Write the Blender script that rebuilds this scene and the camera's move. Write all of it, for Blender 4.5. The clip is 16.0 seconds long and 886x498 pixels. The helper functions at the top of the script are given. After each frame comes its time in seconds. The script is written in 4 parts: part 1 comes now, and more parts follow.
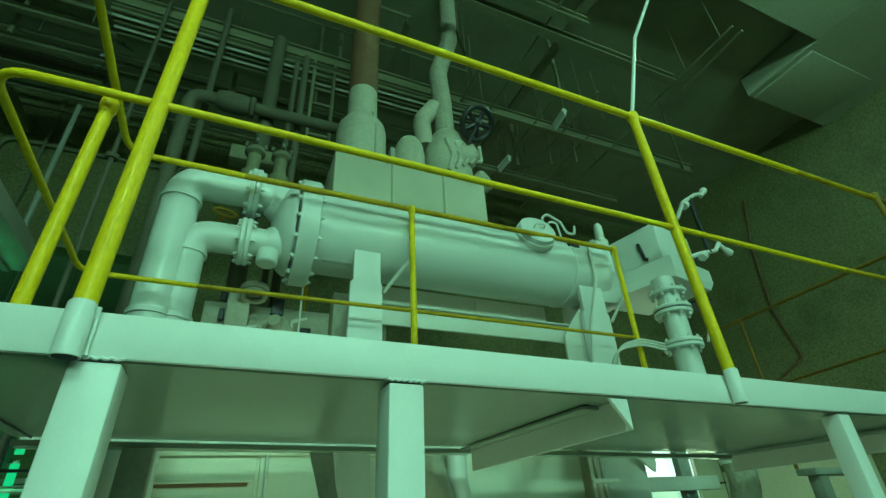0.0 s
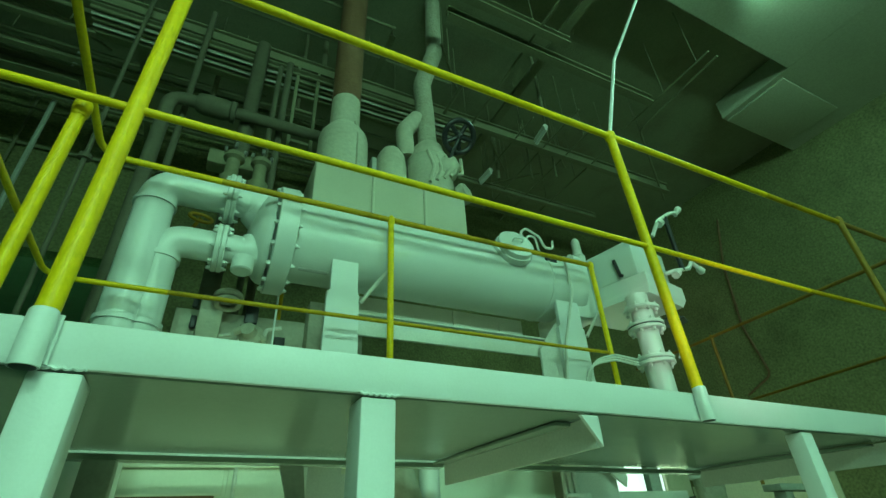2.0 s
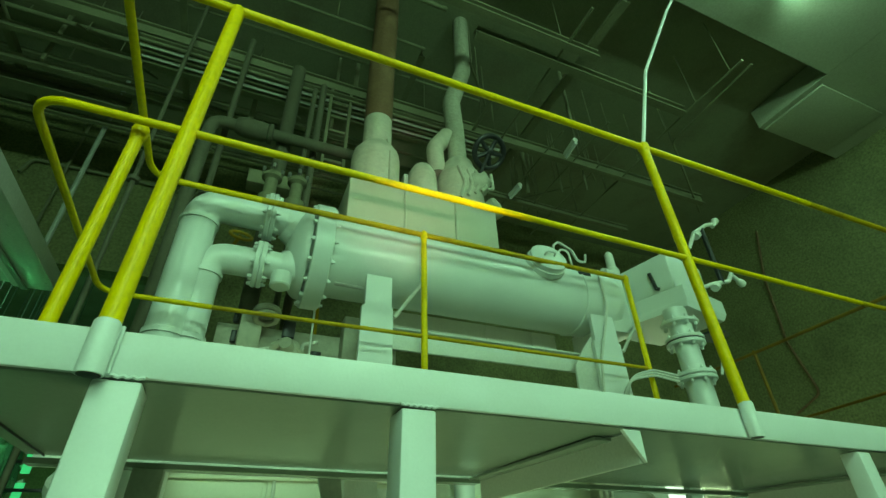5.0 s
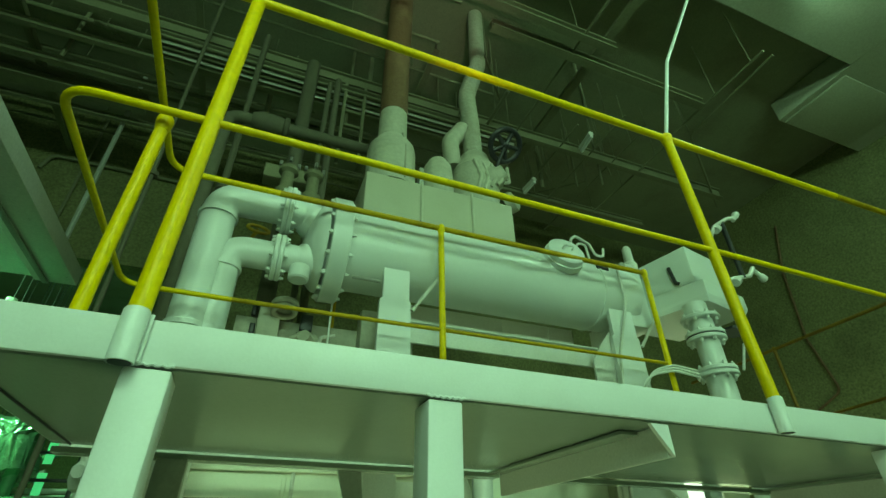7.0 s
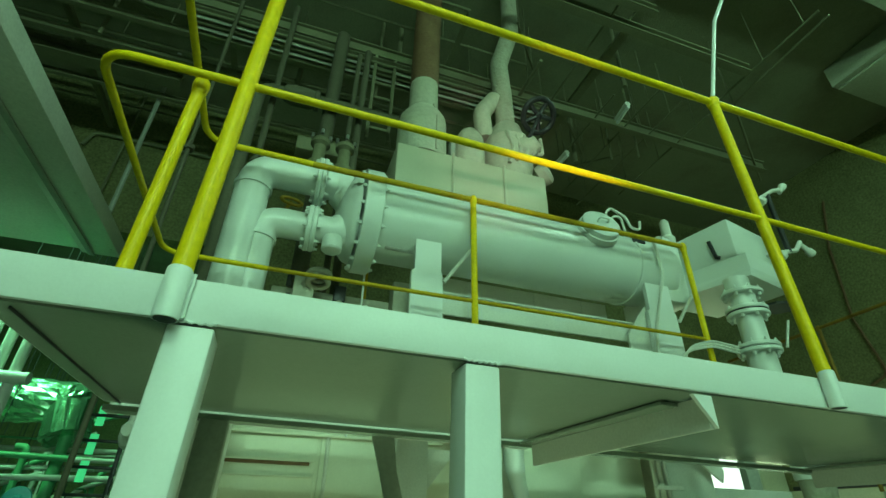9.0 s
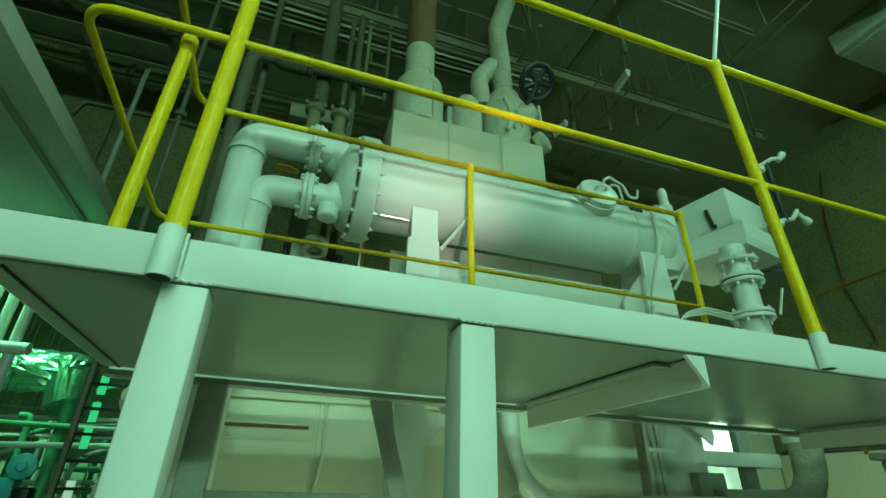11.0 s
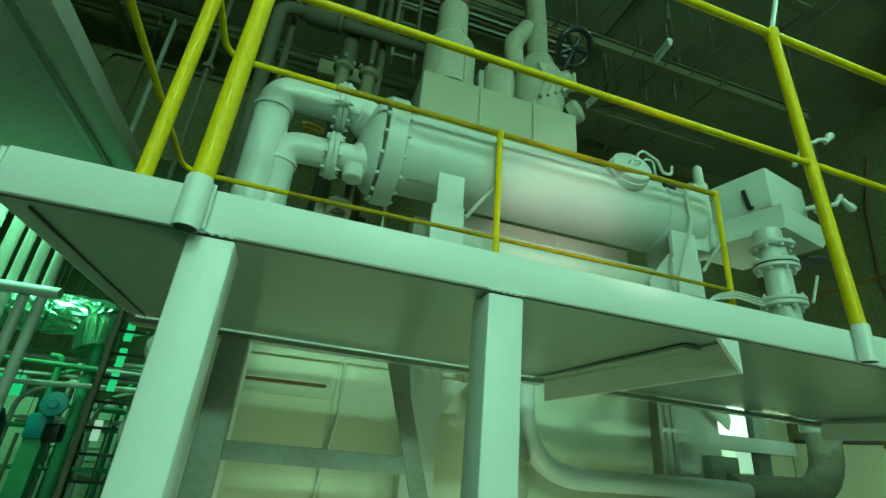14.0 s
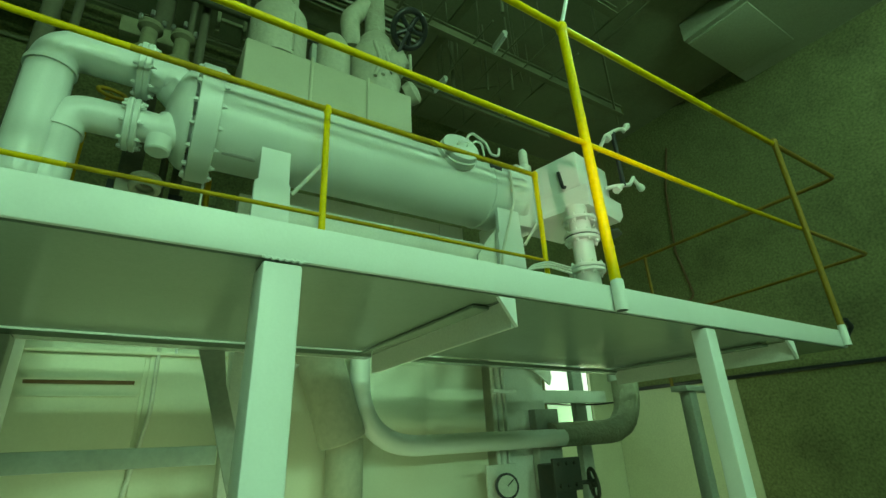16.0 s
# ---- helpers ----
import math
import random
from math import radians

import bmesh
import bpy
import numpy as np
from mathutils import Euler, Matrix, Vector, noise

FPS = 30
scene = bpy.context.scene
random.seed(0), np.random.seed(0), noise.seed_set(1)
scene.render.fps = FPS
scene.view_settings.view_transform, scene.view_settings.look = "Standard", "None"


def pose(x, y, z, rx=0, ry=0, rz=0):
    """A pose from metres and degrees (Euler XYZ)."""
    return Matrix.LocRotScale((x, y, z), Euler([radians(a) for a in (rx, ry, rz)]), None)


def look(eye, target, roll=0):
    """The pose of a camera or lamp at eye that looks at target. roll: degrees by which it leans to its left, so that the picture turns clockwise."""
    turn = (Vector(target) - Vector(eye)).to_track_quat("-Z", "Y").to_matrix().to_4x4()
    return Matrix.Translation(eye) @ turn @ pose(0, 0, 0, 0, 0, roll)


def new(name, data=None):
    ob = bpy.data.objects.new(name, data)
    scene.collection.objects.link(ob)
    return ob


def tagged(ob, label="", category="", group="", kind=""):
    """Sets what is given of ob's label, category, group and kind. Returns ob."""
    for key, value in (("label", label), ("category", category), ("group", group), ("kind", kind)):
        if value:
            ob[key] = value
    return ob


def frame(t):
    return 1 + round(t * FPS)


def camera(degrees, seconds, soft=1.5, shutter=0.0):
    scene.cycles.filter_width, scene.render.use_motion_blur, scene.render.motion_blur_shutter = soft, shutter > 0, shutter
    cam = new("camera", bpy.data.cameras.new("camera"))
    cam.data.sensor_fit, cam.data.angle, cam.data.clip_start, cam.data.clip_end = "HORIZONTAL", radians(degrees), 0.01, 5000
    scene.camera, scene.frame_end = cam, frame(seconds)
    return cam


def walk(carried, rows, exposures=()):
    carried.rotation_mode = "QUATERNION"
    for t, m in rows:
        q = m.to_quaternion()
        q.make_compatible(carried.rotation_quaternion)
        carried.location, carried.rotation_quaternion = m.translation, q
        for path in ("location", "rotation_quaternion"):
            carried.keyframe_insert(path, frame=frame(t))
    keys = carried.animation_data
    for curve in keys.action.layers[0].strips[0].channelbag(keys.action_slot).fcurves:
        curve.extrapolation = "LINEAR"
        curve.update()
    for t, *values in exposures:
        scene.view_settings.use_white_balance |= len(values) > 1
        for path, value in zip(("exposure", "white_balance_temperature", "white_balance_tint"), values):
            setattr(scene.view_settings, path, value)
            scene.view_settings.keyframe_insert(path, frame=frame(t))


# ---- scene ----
cam = camera(85.8, 16.0)
PATH = [
    (0, (0.271, 0.25, 1.684), (1.003, 1.823, 2.68), -3.3),
    (0.5, (0.281, 0.234, 1.689), (1.038, 1.791, 2.69), -2.9),
    (1, (0.288, 0.227, 1.691), (1.09, 1.758, 2.697), -3.1),
    (1.5, (0.28, 0.235, 1.69), (1.086, 1.757, 2.707), -3.2),
    (2, (0.276, 0.239, 1.691), (1.075, 1.758, 2.718), -3.2),
    (2.5, (0.275, 0.224, 1.688), (1.05, 1.726, 2.757), -3.4),
    (3, (0.281, 0.227, 1.68), (1.045, 1.725, 2.763), -3.1),
    (3.5, (0.274, 0.229, 1.679), (1.022, 1.733, 2.765), -2.9),
    (4, (0.264, 0.223, 1.68), (0.989, 1.735, 2.77), -2.5),
    (6.5, (0.241, 0.27, 1.671), (0.88, 1.829, 2.75), -1.2),
    (7, (0.229, 0.27, 1.673), (0.869, 1.829, 2.749), -0.9),
    (7.5, (0.211, 0.294, 1.67), (0.822, 1.875, 2.733), 0.1),
    (8, (0.214, 0.298, 1.667), (0.786, 1.909, 2.706), 0.9),
    (8.5, (0.217, 0.303, 1.664), (0.77, 1.931, 2.685), 1.2),
    (9, (0.223, 0.308, 1.657), (0.77, 1.953, 2.654), 1.3),
    (9.5, (0.223, 0.309, 1.651), (0.771, 1.97, 2.622), 1.3),
    (12, (0.238, 0.353, 1.633), (0.83, 2.062, 2.487), 1.1),
    (12.5, (0.22, 0.369, 1.638), (0.808, 2.089, 2.472), 1.7),
    (13, (0.189, 0.37, 1.651), (0.72, 2.114, 2.473), 3.8),
    (13.5, (0.198, 0.361, 1.651), (0.691, 2.128, 2.448), 5.1),
    (14, (0.222, 0.364, 1.644), (0.747, 2.13, 2.422), 5.0),
    (14.5, (0.228, 0.379, 1.643), (0.791, 2.139, 2.409), 4.7),
    (15, (0.253, 0.365, 1.641), (0.837, 2.117, 2.409), 4.3),
    (15.5, (0.351, 0.311, 1.624), (1.139, 1.969, 2.418), -0.0),
    (16, (0.397, 0.292, 1.608), (1.412, 1.851, 2.341), -2.8),
]
TINTS = [(0, 0, 5850, 6), (2, 0, 6050, 4), (4, 0, 6600, 5), (7, 0, 7050, 12), (9, 0, 6450, 15), (12, 0, 6050, 11), (13.5, 0, 6000, 8), (15, 0, 6650, 5), (16, 0, 7050, 5)]
walk(cam, [(t, look(eye, target, roll)) for t, eye, target, roll in PATH], TINTS)

# ---- light ----
world = bpy.data.worlds.new("world")
scene.world = world
world.use_nodes = True
world.node_tree.nodes["Background"].inputs[0].default_value = (0.30, 0.5, 0.40, 1)
world.node_tree.nodes["Background"].inputs[1].default_value = 0.02
scene.view_settings.exposure = 0.0

LAMP = (0.46, 1.0, 0.615)
WARM = (0.66, 1.0, 0.50)


def area(name, at, aim, sx, sy, watts, colour):
    d = bpy.data.lights.new(name, "AREA")
    d.shape, d.size, d.size_y, d.energy, d.color = "RECTANGLE", sx, sy, watts, colour
    ob = new(name, d)
    ob.matrix_world = look(at, aim)
    return ob


area("wall_tube_light", (-0.4, -4.25, 3.62), (0.2, 2.0, 2.3), 1.2, 0.25, 61, LAMP)
area("wall_tube_light", (2.3, -4.25, 3.62), (1.2, 2.0, 2.3), 1.2, 0.25, 80, LAMP)
area("ceiling_tube_light", (0.1, -1.9, 4.30), (0.3, 1.2, 2.2), 1.2, 0.25, 46, LAMP)
# added out of sight, to brighten the casing and the deck underside
area("added_low_light", (0.75, 1.72, 0.42), (0.8, 2.5, 1.75), 1.2, 0.12, 7.5, WARM)
area("ceiling_tube_light", (3.7, 0.42, 5.33), (3.7, 0.6, 0), 0.2, 1.2, 6, LAMP)
# added out of sight, to brighten the pale back wall
area("added_low_light", (4.0, 3.3, 0.42), (5.3, 5.0, 1.3), 1.0, 0.12, 9, WARM)
area("window_daylight", (5.45, 4.86, 2.0), (3.5, 2.7, 1.7), 0.8, 0.7, 7, WARM)
area("hall_tube_light", (-3.0, 6.0, 4.7), (-2.4, 7.3, 2.3), 1.6, 0.4, 125, (0.22, 1.0, 0.42))


# ---- materials ----
def nodes_of(name):
    m = bpy.data.materials.new(name)
    m.use_nodes = True
    n, l = m.node_tree.nodes, m.node_tree.links
    return m, n, l, n["Principled BSDF"]


def paint(name, colour, rough=0.4, dirt=0.25, dirt_colour=(0.25, 0.18, 0.09), scale=3.0, bump=0.08, metal=0.0, grain=60.0, coat=0.0, spec=0.5, vary=1.0, speckle=0.15):
    """Painted or bare surface: base colour, large stains, fine grain in relief and gloss."""
    m, n, l, b = nodes_of(name)
    tc = n.new("ShaderNodeTexCoord")
    big = n.new("ShaderNodeTexNoise")
    big.inputs["Scale"].default_value, big.inputs["Detail"].default_value, big.inputs["Roughness"].default_value = scale, 8, 0.65
    fine = n.new("ShaderNodeTexNoise")
    fine.inputs["Scale"].default_value, fine.inputs["Detail"].default_value = grain, 4
    l.new(tc.outputs["Object"], big.inputs["Vector"])
    l.new(tc.outputs["Object"], fine.inputs["Vector"])
    ramp = n.new("ShaderNodeValToRGB")
    ramp.color_ramp.elements[0].position, ramp.color_ramp.elements[1].position = 0.48, 0.78
    ramp.color_ramp.elements[0].color, ramp.color_ramp.elements[1].color = (0, 0, 0, 1), (dirt, dirt, dirt, 1)
    l.new(big.outputs["Fac"], ramp.inputs["Fac"])
    mix = n.new("ShaderNodeMix")
    mix.data_type = "RGBA"
    mix.inputs["A"].default_value, mix.inputs["B"].default_value = (*colour, 1), (*dirt_colour, 1)
    l.new(ramp.outputs["Color"], mix.inputs["Factor"])
    shade = n.new("ShaderNodeMix")
    shade.data_type, shade.blend_type = "RGBA", "MULTIPLY"
    shade.inputs["Factor"].default_value = speckle
    l.new(mix.outputs["Result"], shade.inputs["A"])
    grey = n.new("ShaderNodeRGBToBW")
    l.new(fine.outputs["Color"], grey.inputs["Color"])
    spread = n.new("ShaderNodeMapRange")
    spread.inputs["From Min"].default_value, spread.inputs["From Max"].default_value = 0.33, 0.62
    l.new(grey.outputs["Val"], spread.inputs["Value"])
    l.new(spread.outputs["Result"], shade.inputs["B"])
    l.new(shade.outputs["Result"], b.inputs["Base Color"])
    rr = n.new("ShaderNodeMapRange")
    rr.inputs["To Min"].default_value, rr.inputs["To Max"].default_value = max(0.05, rough - 0.12 * vary), min(1, rough + 0.15 * vary)
    l.new(big.outputs["Fac"], rr.inputs["Value"])
    l.new(rr.outputs["Result"], b.inputs["Roughness"])
    b.inputs["Metallic"].default_value = metal
    b.inputs["Coat Weight"].default_value = coat
    b.inputs["Specular IOR Level"].default_value = spec
    bp = n.new("ShaderNodeBump")
    bp.inputs["Strength"].default_value, bp.inputs["Distance"].default_value = bump, 0.01
    l.new(fine.outputs["Fac"], bp.inputs["Height"])
    l.new(bp.outputs["Normal"], b.inputs["Normal"])
    return m


def glow(name, colour, strength):
    m, n, l, b = nodes_of(name)
    b.inputs["Base Color"].default_value = (*colour, 1)
    b.inputs["Emission Color"].default_value = (*colour, 1)
    b.inputs["Emission Strength"].default_value = strength
    return m


WHITE = paint("white_gloss_paint", (0.79, 0.81, 0.80), 0.42, 0.12, (0.45, 0.38, 0.25), 4.0, 0.03, grain=170, speckle=0.03)
WHITE_OLD = paint("worn_white_paint", (0.74, 0.74, 0.68), 0.45, 0.25, (0.40, 0.33, 0.20), 3.0, 0.06, grain=120, speckle=0.12)
SHELL = paint("cream_machine_paint", (0.74, 0.77, 0.74), 0.32, 0.10, (0.50, 0.46, 0.34), 2.5, 0.02, vary=0.5, grain=160, speckle=0.03)
CHEST = paint("dull_cream_sheet_metal", (0.47, 0.46, 0.35), 0.45, 0.3, (0.34, 0.30, 0.20), 3.0, 0.03, grain=110, speckle=0.04)
CASING = paint("cream_casing_paint", (0.76, 0.76, 0.62), 0.55, 0.22, (0.52, 0.47, 0.30), 2.0, 0.03, grain=110, speckle=0.04)
LAGGING = paint("painted_lagging", (0.47, 0.46, 0.36), 0.6, 0.25, (0.40, 0.34, 0.22), 5.0, 0.35, grain=35)
ROUGH_LAG = paint("rough_lagging", (0.40, 0.39, 0.30), 0.85, 0.4, (0.22, 0.18, 0.10), 8.0, 0.8, grain=45)
YELLOW = paint("yellow_rail_paint", (0.90, 0.62, 0.002), 0.42, 0.14, (0.50, 0.22, 0.005), 7.0, 0.06, spec=0.2)
# worn yellow, also darkened to put the rails' shade into the colour
YELLOW_OLD_DIM = paint("worn_shaded_yellow_paint", (0.55, 0.35, 0.003), 0.5, 0.6, (0.12, 0.06, 0.01), 9.0, 0.15, spec=0.25)
# pale paint darkened to grey: the shade under the deck is in the colour
DECK = paint("shaded_underside_paint", (0.28, 0.33, 0.27), 0.15, 0.35, (0.19, 0.22, 0.17), 1.6, 0.05, vary=0.35, grain=150, speckle=0.08)
PLATE = paint("pale_plating", (0.74, 0.75, 0.68), 0.3, 0.3, (0.3, 0.3, 0.24), 1.5, 0.03)
STEEL = paint("grey_steel_paint", (0.38, 0.40, 0.35), 0.5, 0.35, (0.2, 0.17, 0.11), 4.0, 0.10)
RUST = paint("rusty_brown_pipe", (0.16, 0.085, 0.04), 0.75, 0.6, (0.30, 0.20, 0.10), 6.0, 0.4)
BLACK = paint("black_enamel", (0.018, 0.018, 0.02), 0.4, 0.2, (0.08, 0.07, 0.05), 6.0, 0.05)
# dark ceiling grey, lifted so the haze in the opening is in the colour
DARK = paint("hazed_dark_ceiling", (0.23, 0.24, 0.15), 0.9, 0.5, (0.12, 0.04, 0.03), 1.2, 0.3)
CONCRETE = paint("stained_grey_wall", (0.22, 0.225, 0.095), 0.85, 0.8, (0.085, 0.085, 0.04), 1.3, 0.7, grain=42, speckle=0.5)
SOFFIT = paint("pale_ceiling_slab", (0.36, 0.37, 0.27), 0.8, 0.3, (0.28, 0.26, 0.20), 1.0, 0.15)
PALE = paint("pale_wall_paint", (0.62, 0.63, 0.46), 0.6, 0.3, (0.42, 0.37, 0.24), 1.3, 0.08)
FLOOR = paint("floor_plate", (0.19, 0.21, 0.17), 0.5, 0.4, (0.15, 0.14, 0.10), 1.5, 0.15)
# pale pipe paint made dark: dim light behind the exchanger, in the colour
RISER_DIM = paint("shaded_riser_paint", (0.115, 0.11, 0.07), 0.8, 0.5, (0.09, 0.075, 0.05), 5.0, 0.15)
TRUSS = paint("dusty_ceiling_steel", (0.19, 0.19, 0.11), 0.8, 0.5, (0.14, 0.12, 0.08), 3.0, 0.1)
CHROME = paint("bright_steel", (0.6, 0.6, 0.6), 0.3, 0.2, (0.3, 0.25, 0.2), 20, 0.05, metal=1.0)
# darker rail yellow: weak light at the far post is in the colour
RAIL_DIM = paint("dull_shaded_yellow_paint", (0.30, 0.18, 0.004), 0.6, 0.7, (0.12, 0.06, 0.01), 9.0, 0.15)
IRON = paint("dark_iron_casting", (0.045, 0.05, 0.04), 0.6, 0.4, (0.10, 0.08, 0.05), 12.0, 0.2)
FROST = glow("dim_frosted_pane", (0.66, 1.0, 0.72), 0.4)
# rusty rail brown, made dark for the fading light at the far end
RUSTY_RAIL_DIM = paint("rusted_shaded_rail_paint", (0.23, 0.125, 0.012), 0.7, 0.7, (0.42, 0.27, 0.01), 5.0, 0.3)
FOIL = paint("crinkled_foil_lagging", (0.45, 0.90, 0.60), 0.22, 0.1, (0.1, 0.3, 0.15), 6, 1.0, metal=0.9, grain=14)
GREENPAINT = paint("green_equipment_paint", (0.10, 0.42, 0.20), 0.5, 0.3, (0.05, 0.12, 0.06), 4, 0.1)
TEAL = paint("turquoise_pump_paint", (0.05, 0.45, 0.50), 0.4, 0.2, (0.05, 0.2, 0.2), 6, 0.05)
TUBE = glow("lit_fluorescent_tube", (0.45, 1.0, 0.60), 60)
TUBE_NEAR = glow("bright_fluorescent_tube", (0.45, 1.0, 0.66), 75)
DAY = glow("bright_daylight_opening", (0.80, 1.0, 0.86), 1.1)
GREENGLASS = glow("green_lit_glass", (0.05, 0.75, 0.25), 0.6)
DIAL = paint("dial_face", (0.55, 0.58, 0.52), 0.3, 0.1)
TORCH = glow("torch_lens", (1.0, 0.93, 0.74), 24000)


# ---- builders ----
def V(*a):
    return Vector(a)


def part(name, bm, material, parent=None, label="", smooth=True):
    me = bpy.data.meshes.new(name)
    bmesh.ops.recalc_face_normals(bm, faces=bm.faces[:])
    for f in bm.faces:
        f.smooth = smooth
    if smooth:
        for e in bm.edges:
            e.smooth = not (len(e.link_faces) == 2 and e.calc_face_angle(0) > 0.6)
    bm.to_mesh(me)
    bm.free()
    me.materials.append(material)
    ob = new(name, me)
    if parent:
        ob.parent = parent
    if label:
        ob["label"] = label
    return ob


def thing(name, label, category, group="", at=(0, 0, 0)):
    ob = new(name)
    ob.empty_display_size = 0.1
    ob.location = at
    return tagged(ob, label, category, group)


def struct(ob, label, category):
    return tagged(ob, label, category, "", "structure")


def box(x0, x1, y0, y1, z0, z1, bevel=0.004, bm=None):
    own = bm is None
    bm = bm or bmesh.new()
    r = bmesh.ops.create_cube(bm, size=1.0)["verts"]
    for v in r:
        v.co = Vector((x0 + (v.co.x + 0.5) * (x1 - x0), y0 + (v.co.y + 0.5) * (y1 - y0), z0 + (v.co.z + 0.5) * (z1 - z0)))
    if bevel:
        es = list({e for v in r for e in v.link_edges})
        bmesh.ops.bevel(bm, geom=es, offset=bevel, segments=2, affect="EDGES", profile=0.5)
    return bm


def prism(poly, axis, a, b, bm=None, bevel=0.0):
    """A polygon in the two other axes, drawn out along axis from a to b."""
    bm = bm or bmesh.new()
    put = {"x": lambda p, t: (t, p[0], p[1]), "y": lambda p, t: (p[0], t, p[1]), "z": lambda p, t: (p[0], p[1], t)}[axis]
    lo = [bm.verts.new(put(p, a)) for p in poly]
    hi = [bm.verts.new(put(p, b)) for p in poly]
    fs = [bm.faces.new(lo), bm.faces.new(hi[::-1])]
    n = len(poly)
    for i in range(n):
        fs.append(bm.faces.new((lo[i], hi[i], hi[(i + 1) % n], lo[(i + 1) % n])))
    if bevel:
        bmesh.ops.bevel(bm, geom=list({e for f in fs for e in f.edges}), offset=bevel, segments=2, affect="EDGES", profile=0.5)
    return bm


def fillet(pts, rad, n=7):
    """A polyline with its inner corners rounded."""
    pts = [Vector(p) for p in pts]
    out = [pts[0]]
    for a, b, c in zip(pts, pts[1:], pts[2:]):
        u, w = (a - b).normalized(), (c - b).normalized()
        ang = u.angle(w)
        if ang > 3.1:
            out.append(b)
            continue
        d = min(rad / math.tan(ang / 2), (a - b).length * 0.49, (c - b).length * 0.49)
        p, q = b + u * d, b + w * d
        for i in range(n + 1):
            t = i / n
            out.append(p.lerp(b, t).lerp(b.lerp(q, t), t))
    return out + [pts[-1]]


def tube(pts, r, seg=14, bm=None, radii=None):
    """A round bar or pipe along points, with end caps."""
    bm = bm or bmesh.new()
    pts = [Vector(p) for p in pts]
    prev, frame_n = None, None
    for i, p in enumerate(pts):
        d = (pts[min(i + 1, len(pts) - 1)] - pts[max(i - 1, 0)]).normalized()
        if frame_n is None:
            frame_n = d.orthogonal().normalized()
        frame_n = (frame_n - d * frame_n.dot(d)).normalized()
        side = d.cross(frame_n)
        rr = radii[i] if radii else r
        ring = [bm.verts.new(p + rr * (math.cos(2 * math.pi * k / seg) * frame_n + math.sin(2 * math.pi * k / seg) * side)) for k in range(seg)]
        if prev:
            for k in range(seg):
                bm.faces.new((prev[k], prev[(k + 1) % seg], ring[(k + 1) % seg], ring[k]))
        else:
            bm.faces.new(ring[::-1])
        prev = ring
    bm.faces.new(prev)
    return bm


def lathe(origin, axis, profile, seg=28, bm=None):
    """Rings of (distance along axis, radius) round an axis, closed at the ends."""
    o, d = Vector(origin), Vector(axis).normalized()
    bm = bm or bmesh.new()
    u = d.orthogonal().normalized()
    w = d.cross(u)
    prev = None
    for t, r in profile:
        ring = [bm.verts.new(o + d * t + max(r, 0.0005) * (math.cos(2 * math.pi * k / seg) * u + math.sin(2 * math.pi * k / seg) * w)) for k in range(seg)]
        if prev:
            for k in range(seg):
                bm.faces.new((prev[k], prev[(k + 1) % seg], ring[(k + 1) % seg], ring[k]))
        else:
            bm.faces.new(ring[::-1])
        prev = ring
    bm.faces.new(prev)
    return bm


def ringbar(origin, axis, R, r, seg=32, sides=10, bm=None):
    o, d = Vector(origin), Vector(axis).normalized()
    u = d.orthogonal().normalized()
    w = d.cross(u)
    bm = bm or bmesh.new()
    rings = []
    for i in range(seg):
        a = 2 * math.pi * i / seg
        out = math.cos(a) * u + math.sin(a) * w
        rings.append([bm.verts.new(o + out * (R + r * math.cos(2 * math.pi * k / sides)) + d * (r * math.sin(2 * math.pi * k / sides))) for k in range(sides)])
    for i in range(seg):
        for k in range(sides):
            bm.faces.new((rings[i][k], rings[(i + 1) % seg][k], rings[(i + 1) % seg][(k + 1) % sides], rings[i][(k + 1) % sides]))
    return bm


def flange(name, origin, axis, r, thick, bolts, parent, material, bolt_r=0.011):
    """A bevelled round flange with hexagon bolts on both faces, each bolt a part of it."""
    d = Vector(axis).normalized()
    f = part(name, lathe(origin, d, [(-thick / 2, r - 0.004), (-thick / 2 + 0.004, r), (thick / 2 - 0.004, r), (thick / 2, r - 0.004)], 36), material, parent)
    u = d.orthogonal().normalized()
    w = d.cross(u)
    for k in range(bolts):
        a = 2 * math.pi * (k + 0.5) / bolts
        c = Vector(origin) + (math.cos(a) * u + math.sin(a) * w) * (r - 1.7 * bolt_r)
        part("bolt", lathe(c, d, [(-thick / 2 - 0.017, bolt_r * 0.55), (-thick / 2 - 0.010, bolt_r), (thick / 2 + 0.010, bolt_r), (thick / 2 + 0.011, bolt_r * 0.6), (thick / 2 + 0.020, bolt_r * 0.55)], 6), material, f)
    return f


def handwheel(origin, axis, R, spokes, parent, material, bar=0.012):
    d = Vector(axis).normalized()
    u = d.orthogonal().normalized()
    w = d.cross(u)
    part("wheel_rim", ringbar(origin, d, R, bar), material, parent)
    for k in range(spokes):
        a = 2 * math.pi * k / spokes + 0.3
        out = math.cos(a) * u + math.sin(a) * w
        part("spoke", tube([Vector(origin) + out * 0.015, Vector(origin) + out * R * 0.5 - d * 0.006, Vector(origin) + out * R], bar * 0.8, 8), material, parent)
    part("hub", lathe(origin, d, [(-0.02, 0.018), (-0.015, 0.024), (0.015, 0.024), (0.025, 0.012)], 16), material, parent)


# ---- room ----
EAST, WEST, SOUTH, NORTH, TOP = 6.2, -9.0, -4.5, 5.0, 5.5
struct(part("floor", box(WEST, EAST, SOUTH, 13.0, -0.1, 0.0, 0), FLOOR), "grey-green painted steel floor plates", "floor")
